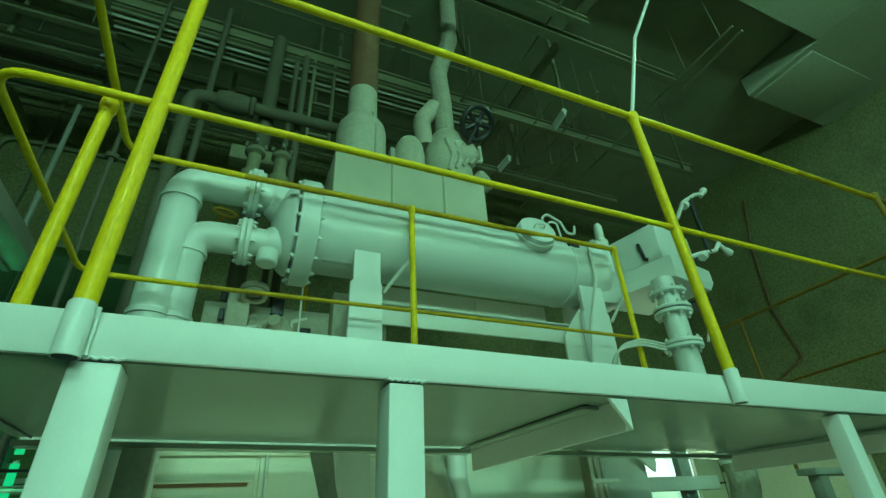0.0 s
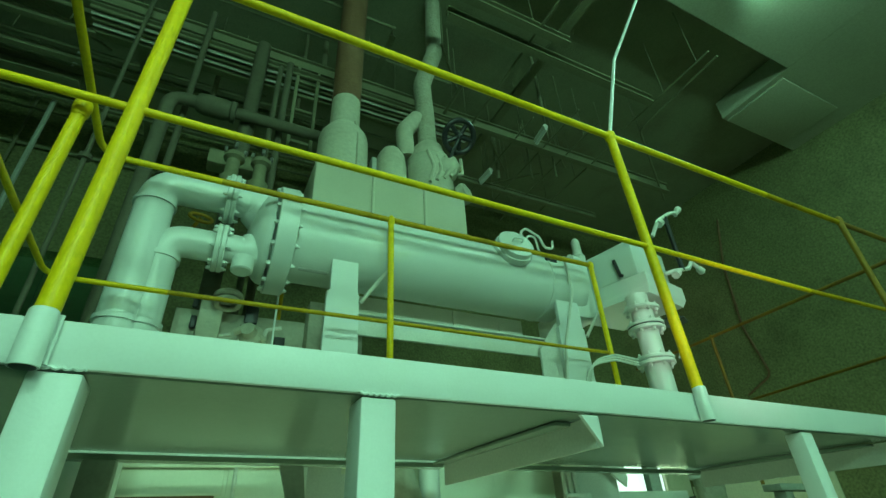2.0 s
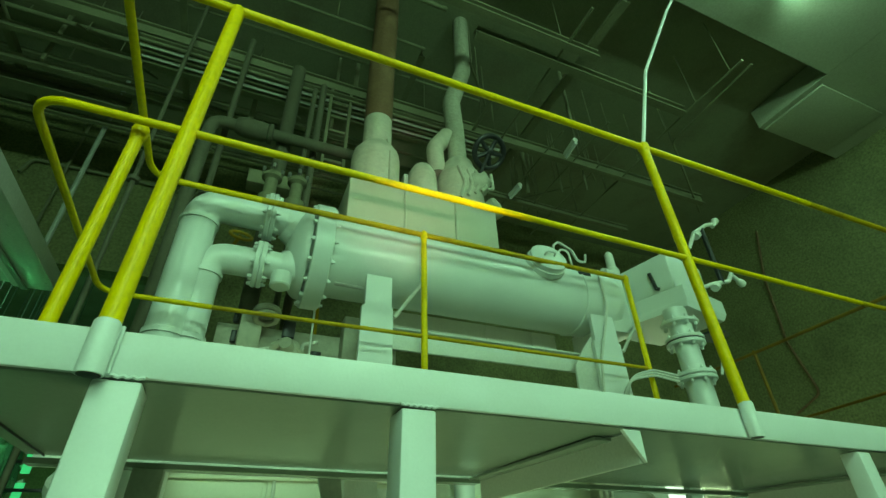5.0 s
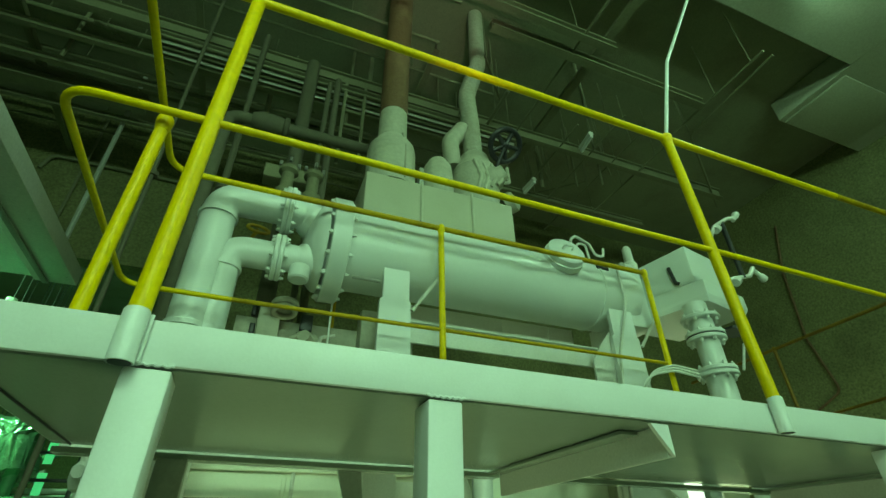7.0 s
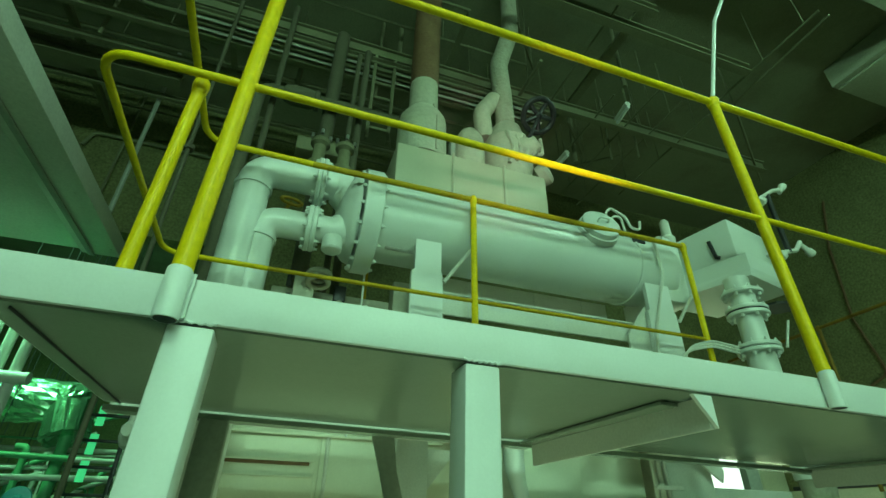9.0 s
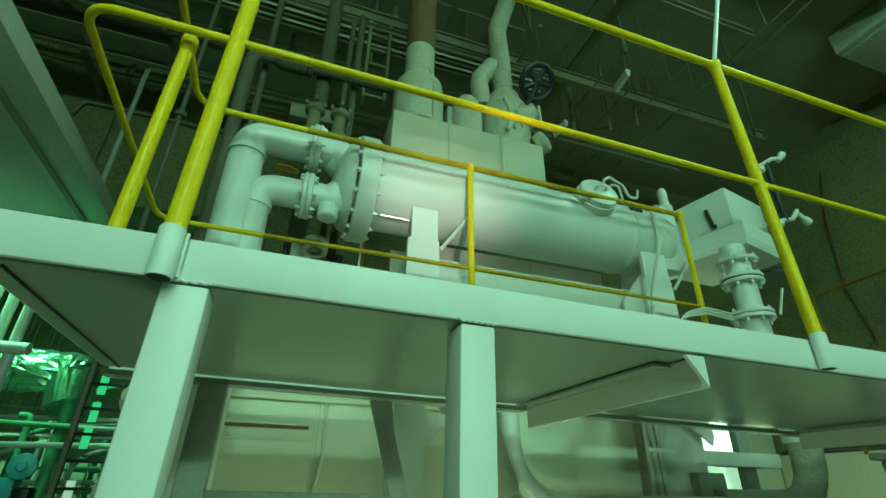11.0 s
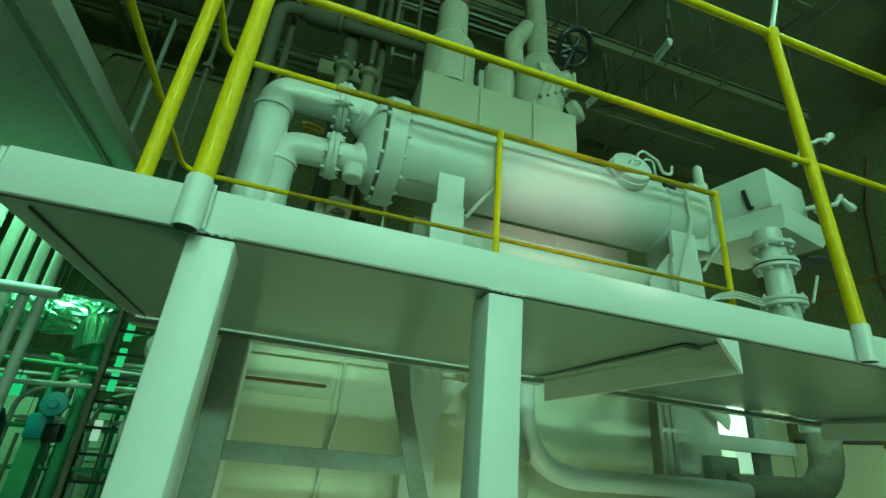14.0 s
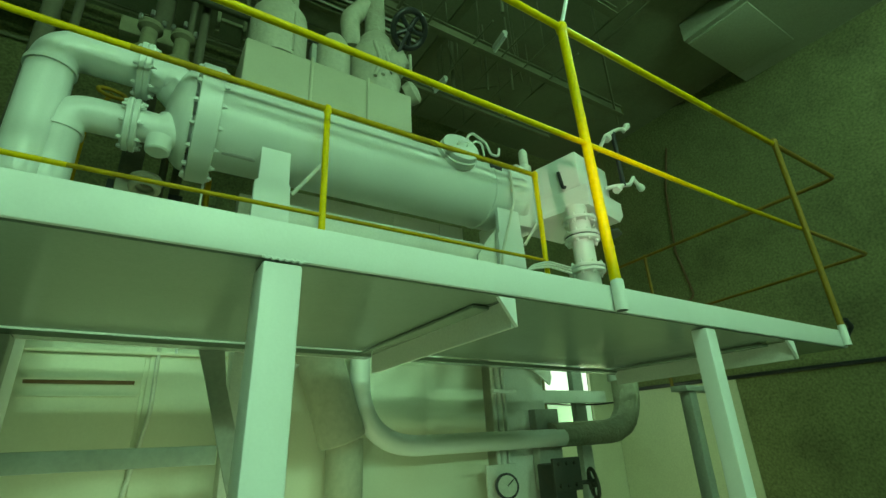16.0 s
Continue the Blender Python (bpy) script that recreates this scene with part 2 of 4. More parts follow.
struct(part("wall_east", box(EAST, EAST + 0.2, SOUTH, 13.0, 0, 5.75, 0), CONCRETE), "dark stained concrete side wall", "wall")
struct(part("wall_south", box(WEST, EAST, SOUTH - 0.2, SOUTH, 0, 5.75, 0), PALE), "pale painted wall behind the walkway", "wall")
struct(part("wall_west", box(WEST - 0.2, WEST, SOUTH, 13.0, 0, 5.75, 0), CONCRETE), "dim grey hall wall", "wall")
struct(part("wall_hall_end", box(WEST, EAST, 13.0, 13.2, 0, 5.75, 0), CONCRETE), "far dim wall of the hall", "wall")
wn = bmesh.new()
box(-0.55, EAST, NORTH, NORTH + 0.2, 0, 5.75, 0, wn)
struct(part("wall_north", wn, CONCRETE, smooth=False), "dim grey wall behind the machine", "wall")
struct(part("wall_lintel", box(WEST, -0.55, NORTH, NORTH + 0.2, 4.02, 5.75, 0), CONCRETE), "grey wall above the opening to the hall", "wall")
cs = bmesh.new()
box(WEST, 4.9, SOUTH, 1.47, TOP, TOP + 0.24, 0, cs)
box(4.904, EAST, SOUTH, 2.2, TOP, TOP + 0.24, 0, cs)
struct(part("ceiling", cs, SOFFIT, smooth=False), "pale concrete ceiling slab with a black block in place of a shaded opening", "ceiling")
struct(part("ceiling_upper", box(WEST, EAST, SOUTH, 13.0, 5.752, 5.85, 0), DARK), "dark upper ceiling, its grey lifted for haze", "ceiling")
struct(part("wall_dado", box(EAST - 0.012, EAST - 0.001, 3.25, NORTH - 0.04, 0.0, 2.065, 0), PALE), "pale painted lower part of the side wall", "wall")
struct(part("trim", box(EAST - 0.04, EAST, 1.0, 4.9, 2.07, 2.11, 0.01), BLACK), "dark pipe line along the side wall", "trim")

# ---- platform ----
platform = thing("platform", "white painted steel walkway platform on square columns", "platform")
part("edge_beam", box(-0.267, 3.27, 1.200, 1.212, 1.950, 2.031, 0.003), WHITE, platform, "white edge beam")
part("edge_lip", box(-0.267, 3.27, 1.214, 1.25, 2.018, 2.027, 0.002), WHITE, platform)
part("end_beam", box(-0.279, -0.269, 1.202, 2.06, 1.952, 2.028, 0.003), WHITE, platform)
part("end_beam", box(3.272, 3.282, 1.202, 2.13, 1.952, 2.028, 0.003), WHITE, platform)
# plates and rear beams take the darkened underside colour for shade
part("deck_plate", prism([(-0.267, 1.214), (1.19, 1.214), (1.19, 2.065), (-0.267, 2.04)], "z", 1.947, 1.953), DECK, platform, "deck plate, underside darkened for shade", smooth=False)
part("deck_plate", prism([(1.194, 1.214), (3.27, 1.214), (3.27, 2.12), (1.194, 2.065)], "z", 1.9475, 1.9545), DECK, platform, "deck plate, underside darkened for shade", smooth=False)
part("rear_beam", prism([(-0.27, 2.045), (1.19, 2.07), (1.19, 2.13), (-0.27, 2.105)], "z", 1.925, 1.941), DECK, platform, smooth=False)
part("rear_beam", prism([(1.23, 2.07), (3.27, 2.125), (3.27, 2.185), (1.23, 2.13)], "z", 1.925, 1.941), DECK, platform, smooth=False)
part("rear_web", prism([(-0.27, 2.107), (1.19, 2.132), (1.19, 2.14), (-0.27, 2.115)], "z", 1.925, 2.03), WHITE_OLD, platform, smooth=False)
# unseen sheet added on the deck; its dark colour keeps the shell's underside shaded
part("bounce_cover", prism([(-0.26, 1.216), (3.26, 1.216), (3.26, 2.11), (-0.26, 2.035)], "z", 1.9565, 1.9585), FLOOR, platform, "unseen dark sheet on the walkway, cutting bounce onto the shell", smooth=False)
part("seam", box(-0.221, -0.217, 1.23, 2.02, 1.940, 1.9455, 0.001), BLACK, platform)


def cross_angle(x, y1):
    """A transverse angle bar under the deck, its free end cut to a slope."""
    bm = prism([(1.216, 1.868), (1.216, 1.943), (y1, 1.943), (y1, 1.862)], "x", x, x + 0.010)
    part("cross_bar", bm, WHITE_OLD, platform, smooth=False)
    part("cross_flange", box(x - 0.055, x - 0.001, 1.30, y1, 1.934, 1.943, 0.001), DECK, platform)
    part("end_plate", prism([(x - 0.045, 1.942), (x + 0.01, 1.942), (x + 0.01, 1.868)], "y", 1.202, 1.213), WHITE, platform, smooth=False)


cross_angle(1.196, 2.08)
cross_angle(2.715, 2.12)


def column(x0, x1, y0, y1, material, top=1.944):
    part("column", box(x0, x1, y0, y1, 0, top, 0.006), material, platform)
    part("base_plate", box(x0 - 0.04, x1 + 0.04, y0 - 0.04, y1 + 0.04, 0, 0.012, 0.002), material, platform)


column(0.020, 0.098, 1.202, 1.29, WHITE)
column(0.574, 0.652, 1.202, 1.29, WHITE)
# right front column, an angle section
column(2.082, 2.142, 1.205, 1.265, WHITE)
column(0.005, 0.092, 2.04, 2.11, STEEL, 1.924)
column(3.66, 3.74, 2.28, 2.36, STEEL, 1.86)
part("bracket_plate", box(3.60, 4.05, 2.26, 2.38, 1.862, 1.90, 0.003), STEEL, platform)
part("rear_brace", prism([(0.573, 1.924), (0.655, 1.924), (0.672, 1.815), (0.765, 1.52), (0.90, 1.1), (0.84, 1.1), (0.70, 1.52), (0.609, 1.815)], "y", 2.115, 2.130), STEEL, platform, smooth=False)
part("rear_rail_beam", box(0.093, 0.66, 2.045, 2.075, 1.562, 1.618, 0.003), STEEL, platform)
# weld beads on the edge beam
for x0, x1 in ((0.570, 0.656), (0.0, 0.1)):
    bm = bmesh.new()
    pts = [V(x0 + (x1 - x0) * i / 24, 1.1995, 1.9490 + 0.0018 * math.sin(i * 1.7)) for i in range(25)]
    tube(pts, 0.003, 6, bm, [0.0026 + 0.0012 * random.random() for _ in pts])
    part("weld_bead", bm, WHITE, platform)

platform.rotation_euler = (0, 0.0115, 0)
platform.location = (-0.0225, 0, 0.006)

# ---- guard rail ----
rail = thing("guard_rail", "yellow painted tubular steel guard rail round the walkway", "railing")


def post(at, head, foot, top, r, material, sleeve=True, knob=True):
    (x, y), (hx_, hy_) = at, head
    p = part("post", tube([(x, y, foot), (hx_, hy_, top)], r, 20), material, rail)
    if knob:
        part("ball_joint", lathe((hx_, hy_, top - 0.028), (0, 0, 1), [(0, r * 1.02), (0.01, r * 1.2), (0.028, r * 1.32), (0.04, r * 1.2), (0.05, r * 0.7), (0.052, 0.001)], 20), material, p)
    if sleeve:
        bm = lathe((x, y, foot - 0.004), (0, 0, 1), [(0.01, r * 0.95), (0, r * 1.0), (0.0, r * 1.14), (0.092, r * 1.14), (0.096, r * 1.02), (0.02, r * 0.95)], 24)
        part("sleeve", bm, WHITE, p, "white painted socket welded to the beam")
        part("socket_hole", lathe((x, y, foot - 0.0045), (0, 0, 1), [(-0.0005, r * 0.95), (0.0005, r * 0.95)], 20), BLACK, p)
        pts = [V(x + r * 1.18, y + 0.014, foot + 0.005 + 0.085 * i / 10) for i in range(11)]
        part("weld_bead", tube(pts, 0.004, 6, None, [0.003 + 0.002 * random.random() for _ in pts]), WHITE, p)
    return p


FY = 1.177
post((0.020, FY), (0.038, 1.203), 1.95, 3.06, 0.0190, YELLOW, knob=False)
post((1.605, FY + 0.005), (1.585, 1.203), 1.94, 3.06, 0.0174, YELLOW)
post((3.24, FY + 0.01), (3.25, 1.20), 1.93, 3.07, 0.0145, RAIL_DIM)
post((-0.088, 1.24), (-0.075, 1.235), 1.955, 2.535, 0.0142, YELLOW, sleeve=False)
TZ, MZ, TY, MY = 3.058, 2.530, 1.203, 1.190
part("top_rail", tube(fillet([(2.6, TY, TZ), (1.585, TY, TZ), (0.038, TY, TZ), (-0.256, TY, TZ), (-0.25, 2.073, 3.04), (0.2, 2.073, 3.036)], 0.10), 0.0135, 18), YELLOW, rail)
part("mid_rail", tube(fillet([(2.6, MY + 0.02, 2.532), (1.595, MY, 2.524), (0.03, MY, MZ), (-0.275, MY, MZ), (-0.272, 2.10, 2.51), (0.1, 2.085, 2.500)], 0.075), 0.0098, 16), YELLOW, rail)
# darker yellows from here on carry the light's falloff along the rail
part("top_rail", tube([(2.59, TY, TZ), (3.26, TY + 0.002, TZ + 0.001)], 0.0135, 16), YELLOW_OLD_DIM, rail, "worn yellow rail, darkened where the light falls off")
part("mid_rail", tube([(2.59, MY + 0.02, 2.532), (3.26, MY + 0.023, 2.541)], 0.0100, 16), YELLOW_OLD_DIM, rail, "worn yellow rail, darkened where the light falls off")
part("end_top_rail", tube(fillet([(3.25, TY + 0.002, TZ + 0.001), (4.06, TY + 0.005, 3.06), (4.28, 3.7, 3.06)], 0.06), 0.0135, 16), RUSTY_RAIL_DIM, rail, "rust-stained end rail, darkened for the weak light there")
part("end_mid_rail", tube(fillet([(3.25, MY + 0.023, 2.541), (4.16, MY + 0.03, 2.55), (4.70, 3.7, 2.55)], 0.06), 0.0110, 16), RUSTY_RAIL_DIM, rail, "rust-stained end rail, darkened for the weak light there")
# rear rails: shade painted in with the darker worn yellow
part("rear_top_rail", tube([(0.19, 2.073, 3.036), (0.96, 2.073, 3.036), (2.234, 2.073, 3.036)], 0.0140, 16), YELLOW_OLD_DIM, rail, "worn yellow rear rail, darkened for shade")
part("rear_mid_rail", tube([(0.09, 2.085, 2.500), (0.96, 2.073, 2.496), (2.234, 2.073, 2.492)], 0.0090, 14), YELLOW_OLD_DIM, rail)
post((0.961, 2.073), (0.961, 2.073), 1.955, 3.036, 0.0145, YELLOW, sleeve=False)
post((2.234, 2.073), (2.234, 2.073), 1.955, 3.036, 0.0145, YELLOW, sleeve=False)
post((4.20, 2.75), (4.20, 2.75), 1.9, 3.06, 0.0135, RUSTY_RAIL_DIM, sleeve=False)
part("rail_end", tube(fillet([(3.28, FY, 2.05), (3.33, FY, 2.02), (3.36, FY + 0.05, 1.97), (3.30, FY + 0.05, 1.94)], 0.03), 0.012, 10), BLACK, rail)
part("white_rod", tube(fillet([(1.588, TY, 3.07), (1.79, TY, 3.65), (2.22, TY, 4.45), (2.85, TY, 5.5)], 0.05), 0.008, 10), WHITE, rail, "thin white painted conduit rising from the rail")

# ---- heat exchanger ----
CY, CZ, CR = 2.335, 2.965, 0.20
hx = thing("heat_exchanger", "large white painted horizontal shell heat exchanger on saddles", "heat exchanger")
part("shell", lathe((0.52, CY, CZ), (1, 0, 0), [(0, CR), (0.001, CR), (1.70, CR), (1.74, CR - 0.01)], 64), SHELL, hx)
for x in (1.985,):
    part("seam_band", lathe((x, CY, CZ), (1, 0, 0), [(0, CR + 0.001), (0.004, CR + 0.005), (0.012, CR + 0.005), (0.016, CR + 0.001)], 64), SHELL, hx)
flange("shell_flange", (0.486, CY, CZ - 0.01), (1, 0, 0), 0.262, 0.088, 16, hx, SHELL, 0.0115)
part("gasket", lathe((0.484, CY, CZ - 0.01), (1, 0, 0), [(-0.002, 0.2622), (0.002, 0.2622)], 48), SHELL, hx)
part("channel_head", lathe((0.43, CY, CZ - 0.01), (-1, 0, 0), [(0, 0.224), (0.018, 0.220), (0.038, 0.206), (0.058, 0.182), (0.076, 0.145), (0.090, 0.10), (0.097, 0.05), (0.098, 0.02)], 56), SHELL, hx)
part("head_drain", lathe((0.335, CY - 0.09, CZ - 0.19), (0, -0.08, -1), [(0, 0.046), (0.05, 0.046), (0.062, 0.045), (0.068, 0.038)], 28), SHELL, hx)
part("drain_spindle", tube([(0.555, CY - 0.21, CZ - 0.255), (0.68, CY - 0.22, CZ - 0.262)], 0.008, 10), CHROME, hx, "bright steel spindle")
for z, r in ((3.082, 0.0765), (2.826, 0.066)):
    part("nozzle", tube(fillet([(0.235, CY - 0.075, z), (0.33, CY - 0.07, z), (0.46, CY - 0.03, z - (0.10 if z > 3 else -0.05))], 0.06), r * 0.98, 28, None, [r * (0.97 + 0.03 * max(0, i - 1)) for i in range(10)]), SHELL, hx)
# saddles
for sx, w in ((0.715, 0.135), (2.02, 0.17)):
    s = part("saddle", prism([(sx, 2.86), (sx + w * 0.92, 2.86), (sx + w * 0.95, 2.67), (sx + w, 2.66), (sx + w + 0.012, 1.955), (sx - 0.022, 1.955), (sx - 0.014, 2.66), (sx, 2.67)], "y", 2.19, 2.215), WHITE, hx, smooth=False)
    part("saddle_web", box(sx + w / 2 - 0.008, sx + w / 2 + 0.008, 2.216, 2.48, 1.955, 2.80, 0.002), WHITE_OLD, hx)
    part("stay_rod", tube([(sx + w + 0.005, 2.185, 2.62), (sx + w + 0.13, 2.16, 2.80)], 0.009, 10), WHITE_OLD, hx)
part("saddle_gusset", prism([(1.86, 1.96), (2.02, 1.96), (2.02, 2.70), (1.95, 2.62), (1.88, 2.52)], "y", 2.222, 2.235), WHITE_OLD, hx, smooth=False)
part("cradle_plate", box(0.86, 1.515, 2.52, 2.53, 2.61, 2.82, 0.002), WHITE_OLD, hx)
part("cradle_plate", box(1.83, 2.0, 2.52, 2.53, 2.61, 2.82, 0.002), WHITE_OLD, hx)
part("cradle_plate", box(1.517, 1.828, 2.52, 2.53, 2.71, 2.82, 0.002), WHITE_OLD, hx)
part("brace", prism([(1.55, 1.97), (1.95, 2.40), (1.95, 2.30), (1.66, 1.97)], "y", 2.30, 2.31), WHITE_OLD, hx, smooth=False)
part("tie_beam", box(0.86, 1.95, 2.27, 2.285, 2.50, 2.595, 0.003), WHITE_OLD, hx)
part("tie_flange", box(0.86, 1.95, 2.255, 2.36, 2.597, 2.607, 0.002), WHITE_OLD, hx)
# upper chest on the shell
part("chest", box(0.605, 1.535, 2.30, 2.64, 3.14, 3.50, 0.012), CHEST, hx, "dull cream sheet-metal chest")
part("chest_foot", box(0.585, 1.555, 2.275, 2.66, 3.135, 3.165, 0.004), CHEST, hx)
for x in (0.935, 1.255):
    part("chest_rib", tube([(x, 2.297, 3.17), (x, 2.297, 3.51)], 0.009, 10), CHEST, hx)
# manhole
n = Vector((-0.08, -0.93, 0.34)).normalized()
c = Vector((1.735, 2.165, 3.07))
mh = part("manhole", lathe(c, n, [(-0.06, 0.108), (0.0, 0.110), (0.002, 0.118), (0.035, 0.116), (0.037, 0.108), (0.068, 0.108), (0.075, 0.098), (0.077, 0.02)], 40), SHELL, hx)
part("manhole_grip", tube(fillet([c + n * 0.07 + V(-0.03, 0, 0), c + n * 0.105 + V(-0.03, 0, 0), c + n * 0.105 + V(0.03, 0, 0), c + n * 0.07 + V(0.03, 0, 0)], 0.015), 0.006, 8), SHELL, mh)
part("breather_pipe", tube(fillet([(1.84, 2.20, 3.12), (1.83, 2.17, 3.24), (1.87, 2.17, 3.27), (1.97, 2.18, 3.24), (2.0, 2.18, 3.17), (2.06, 2.18, 3.17), (2.07, 2.18, 3.23)], 0.03), 0.008, 10), WHITE_OLD, hx)
part("breather_pipe", tube(fillet([(1.86, 2.20, 3.12), (1.87, 2.17, 3.22), (1.93, 2.17, 3.22), (1.96, 2.19, 3.13)], 0.03), 0.007, 10), WHITE_OLD, hx)
part("name_plate", box(1.975, 2.055, 2.155, 2.168, 3.06, 3.115, 0.002), BLACK, hx, "small dark hatch plate")
part("plate_frame", box(1.962, 2.07, 2.160, 2.175, 3.045, 3.058, 0.002), SHELL, hx)
part("cable_loop", tube(fillet([(2.10, 2.14, 3.10), (2.075, 2.10, 2.85), (2.00, 2.15, 2.55), (1.93, 2.16, 2.10)], 0.2), 0.008, 8), WHITE_OLD, hx)

# relief valve on the shell
rv = thing("relief_valve", "small white relief valve on top of the shell", "valve")
part("valve_body", lathe((2.35, 2.27, 3.12), (0, 0, 1), [(0, 0.07), (0.03, 0.07), (0.035, 0.04), (0.10, 0.045), (0.12, 0.03), (0.22, 0.028), (0.24, 0.015)], 24), WHITE_OLD, rv)
part("outlet", tube([(2.35, 2.27, 3.18), (2.24, 2.24, 3.17)], 0.03, 16), WHITE_OLD, rv)

# ---- pipes into the head ----
def supply_pipe(label, x, z, r, y, x_end):
    p = thing("supply_pipe", label, "pipe")
    part("pipe", tube(fillet([(x, y, 0.3), (x, y, z), (x_end, y, z)], r * 1.35, 12), r, 32), SHELL, p)
    for t in (0.0,):
        part("collar", lathe((x, y, z - r * 1.6), (0, 0, 1), [(0, r), (0.0, r + 0.008), (0.018, r + 0.008), (0.022, r)], 36), SHELL, p)
    part("collar", lathe((x, y, 2.42), (0, 0, 1), [(0, r), (0.0, r + 0.008), (0.02, r + 0.008), (0.024, r)], 36), SHELL, p)
    flange("pipe_flange", (x_end - 0.0095, y, z), (1, 0, 0), r + 0.040, 0.022, 8, p, SHELL, 0.0095)
    flange("pipe_flange", (x_end + 0.0135, y, z), (1, 0, 0), r + 0.040, 0.022, 8, p, SHELL, 0.0095)
    return p


supply_pipe("thick white painted pipe bending into the upper nozzle", -0.052, 3.082, 0.0765, 2.255, 0.236)
supply_pipe("white painted pipe bending into the lower nozzle", 0.020, 2.826, 0.068, 2.275, 0.230)

# ---- stack and valves on the chest ----
stack = thing("exhaust_stack", "white lagged stack turning into a rusty brown pipe", "pipe")
sx, sy = 0.78, 2.45
part("boot", lathe((sx, sy, 3.50), (0, 0, 1), [(0, 0.155), (0.30, 0.152), (0.34, 0.145), (0.40, 0.11), (0.42, 0.095)], 36), LAGGING, stack, "wrapped white lagging boot")
part("lagged_pipe", lathe((sx, sy, 3.90), (0, 0, 1), [(0, 0.094), (0.27, 0.092), (0.285, 0.07)], 32), LAGGING, stack)
part("bare_pipe", tube([(sx, sy, 4.16), (sx, sy, 4.7), (sx + 0.01, sy, 5.3), (sx + 0.01, sy, 5.752)], 0.094, 32), RUST, stack, "rusty brown steel pipe")
part("lagging_seam", tube([(sx + 0.05, sy - 0.148, 3.52), (sx + 0.05, sy - 0.142, 3.78), (sx + 0.04, sy - 0.10, 3.92)], 0.006, 6), ROUGH_LAG, stack)
dome = thing("vent_dome", "white domed vent on the chest", "vent")
part("dome", lathe((1.10, 2.46, 3.50), (0, 0, 1), [(0, 0.10), (0.22, 0.10), (0.30, 0.09), (0.36, 0.06), (0.385, 0.02)], 32), LAGGING, dome)
part("bracket", box(0.955, 0.985, 2.40, 2.46, 3.50, 3.72, 0.003), STEEL, dome)
av = thing("angle_valve", "white lagged angle valve with a black spoked handwheel", "valve")
part("valve_body", lathe((1.37, 2.46, 3.50), (0, 0, 1), [(0, 0.14), (0.06, 0.15), (0.10, 0.145), (0.13, 0.16), (0.20, 0.155), (0.24, 0.165), (0.30, 0.15), (0.33, 0.155), (0.40, 0.12), (0.44, 0.105), (0.47, 0.10), (0.50, 0.075)], 32), LAGGING, av)
for k in range(5):
    part("lagging_fold", tube(fillet([(1.30 + 0.05 * k, 2.305, 3.56 + 0.03 * k), (1.33 + 0.05 * k, 2.295, 3.68), (1.30 + 0.06 * k, 2.32, 3.83)], 0.08), 0.012, 8), LAGGING, av)
part("bonnet", lathe((1.42, 2.38, 3.72), (0.7, -0.72, 0.42), [(0, 0.09), (0.06, 0.085), (0.10, 0.055), (0.13, 0.05)], 24), LAGGING, av)
part("flap", lathe((1.57, 2.42, 3.60), (0.5, -0.6, 0.3), [(0, 0.07), (0.05, 0.075), (0.07, 0.06), (0.08, 0.01)], 24), LAGGING, av)
wheel = part("handwheel", tube([(1.44, 2.33, 3.76), (1.515, 2.262, 3.985)], 0.012, 10), BLACK, av, "black spoked handwheel")
handwheel((1.512, 2.265, 3.98), (0.05, -0.62, -0.62), 0.108, 5, wheel, BLACK, 0.019)
part("riser", tube(fillet([(1.37, 2.46, 3.95), (1.36, 2.46, 4.30), (1.34, 2.46, 4.62), (1.46, 2.46, 5.05), (1.47, 2.46, 5.752)], 0.25), 0.066, 24), ROUGH_LAG, av, "dull lagged riser")
part("branch", tube(fillet([(1.22, 2.48, 3.86), (1.20, 2.48, 4.10), (1.30, 2.47, 4.26)], 0.10), 0.06, 20), LAGGING, av)

# ---- condensate box ----
cb = thing("condensate_box", "white steel header box with a bolted pipe below", "header box")
part("box_body", prism([(2.46, 1.94), (2.84, 2.02), (2.76, 2.42), (2.36, 2.40)], "z", 2.96, 3.20, None, 0.012), SHELL, cb)
bmk = bmesh.new()
lo = [bmk.verts.new(p) for p in ((2.47, 1.91, 2.825), (2.86, 2.0, 2.825), (2.79, 2.44, 2.825), (2.30, 2.42, 2.825))]
hi = [bmk.verts.new(p) for p in ((2.47, 1.90, 2.955), (2.89, 1.99, 2.955), (2.80, 2.45, 2.955), (2.30, 2.43, 2.955))]
mid = [bmk.verts.new(p) for p in ((2.47, 1.90, 2.87), (2.89, 1.99, 2.87), (2.80, 2.45, 2.87), (2.30, 2.43, 2.87))]
bmk.faces.new(lo), bmk.faces.new(hi[::-1])
for i in range(4):
    bmk.faces.new((lo[i], lo[(i + 1) % 4], mid[(i + 1) % 4], mid[i]))
    bmk.faces.new((mid[i], mid[(i + 1) % 4], hi[(i + 1) % 4], hi[i]))
part("hopper", bmk, SHELL, cb, smooth=False)
part("neck", box(2.19, 2.34, 2.20, 2.42, 2.75, 3.14, 0.012), SHELL, cb)
part("collar", lathe((2.455, 1.995, 2.73), (0, 0, 1), [(0, 0.05), (0.0, 0.062), (0.10, 0.062), (0.101, 0.05)], 32), SHELL, cb)
part("latch", tube(fillet([(2.425, 2.06, 3.10), (2.43, 2.045, 2.99), (2.434, 2.028, 2.980)], 0.006), 0.011, 10), BLACK, cb, "black latch handle")
dp = thing("drain_pipe", "white flanged drain pipe with a black lever butterfly valve", "pipe")
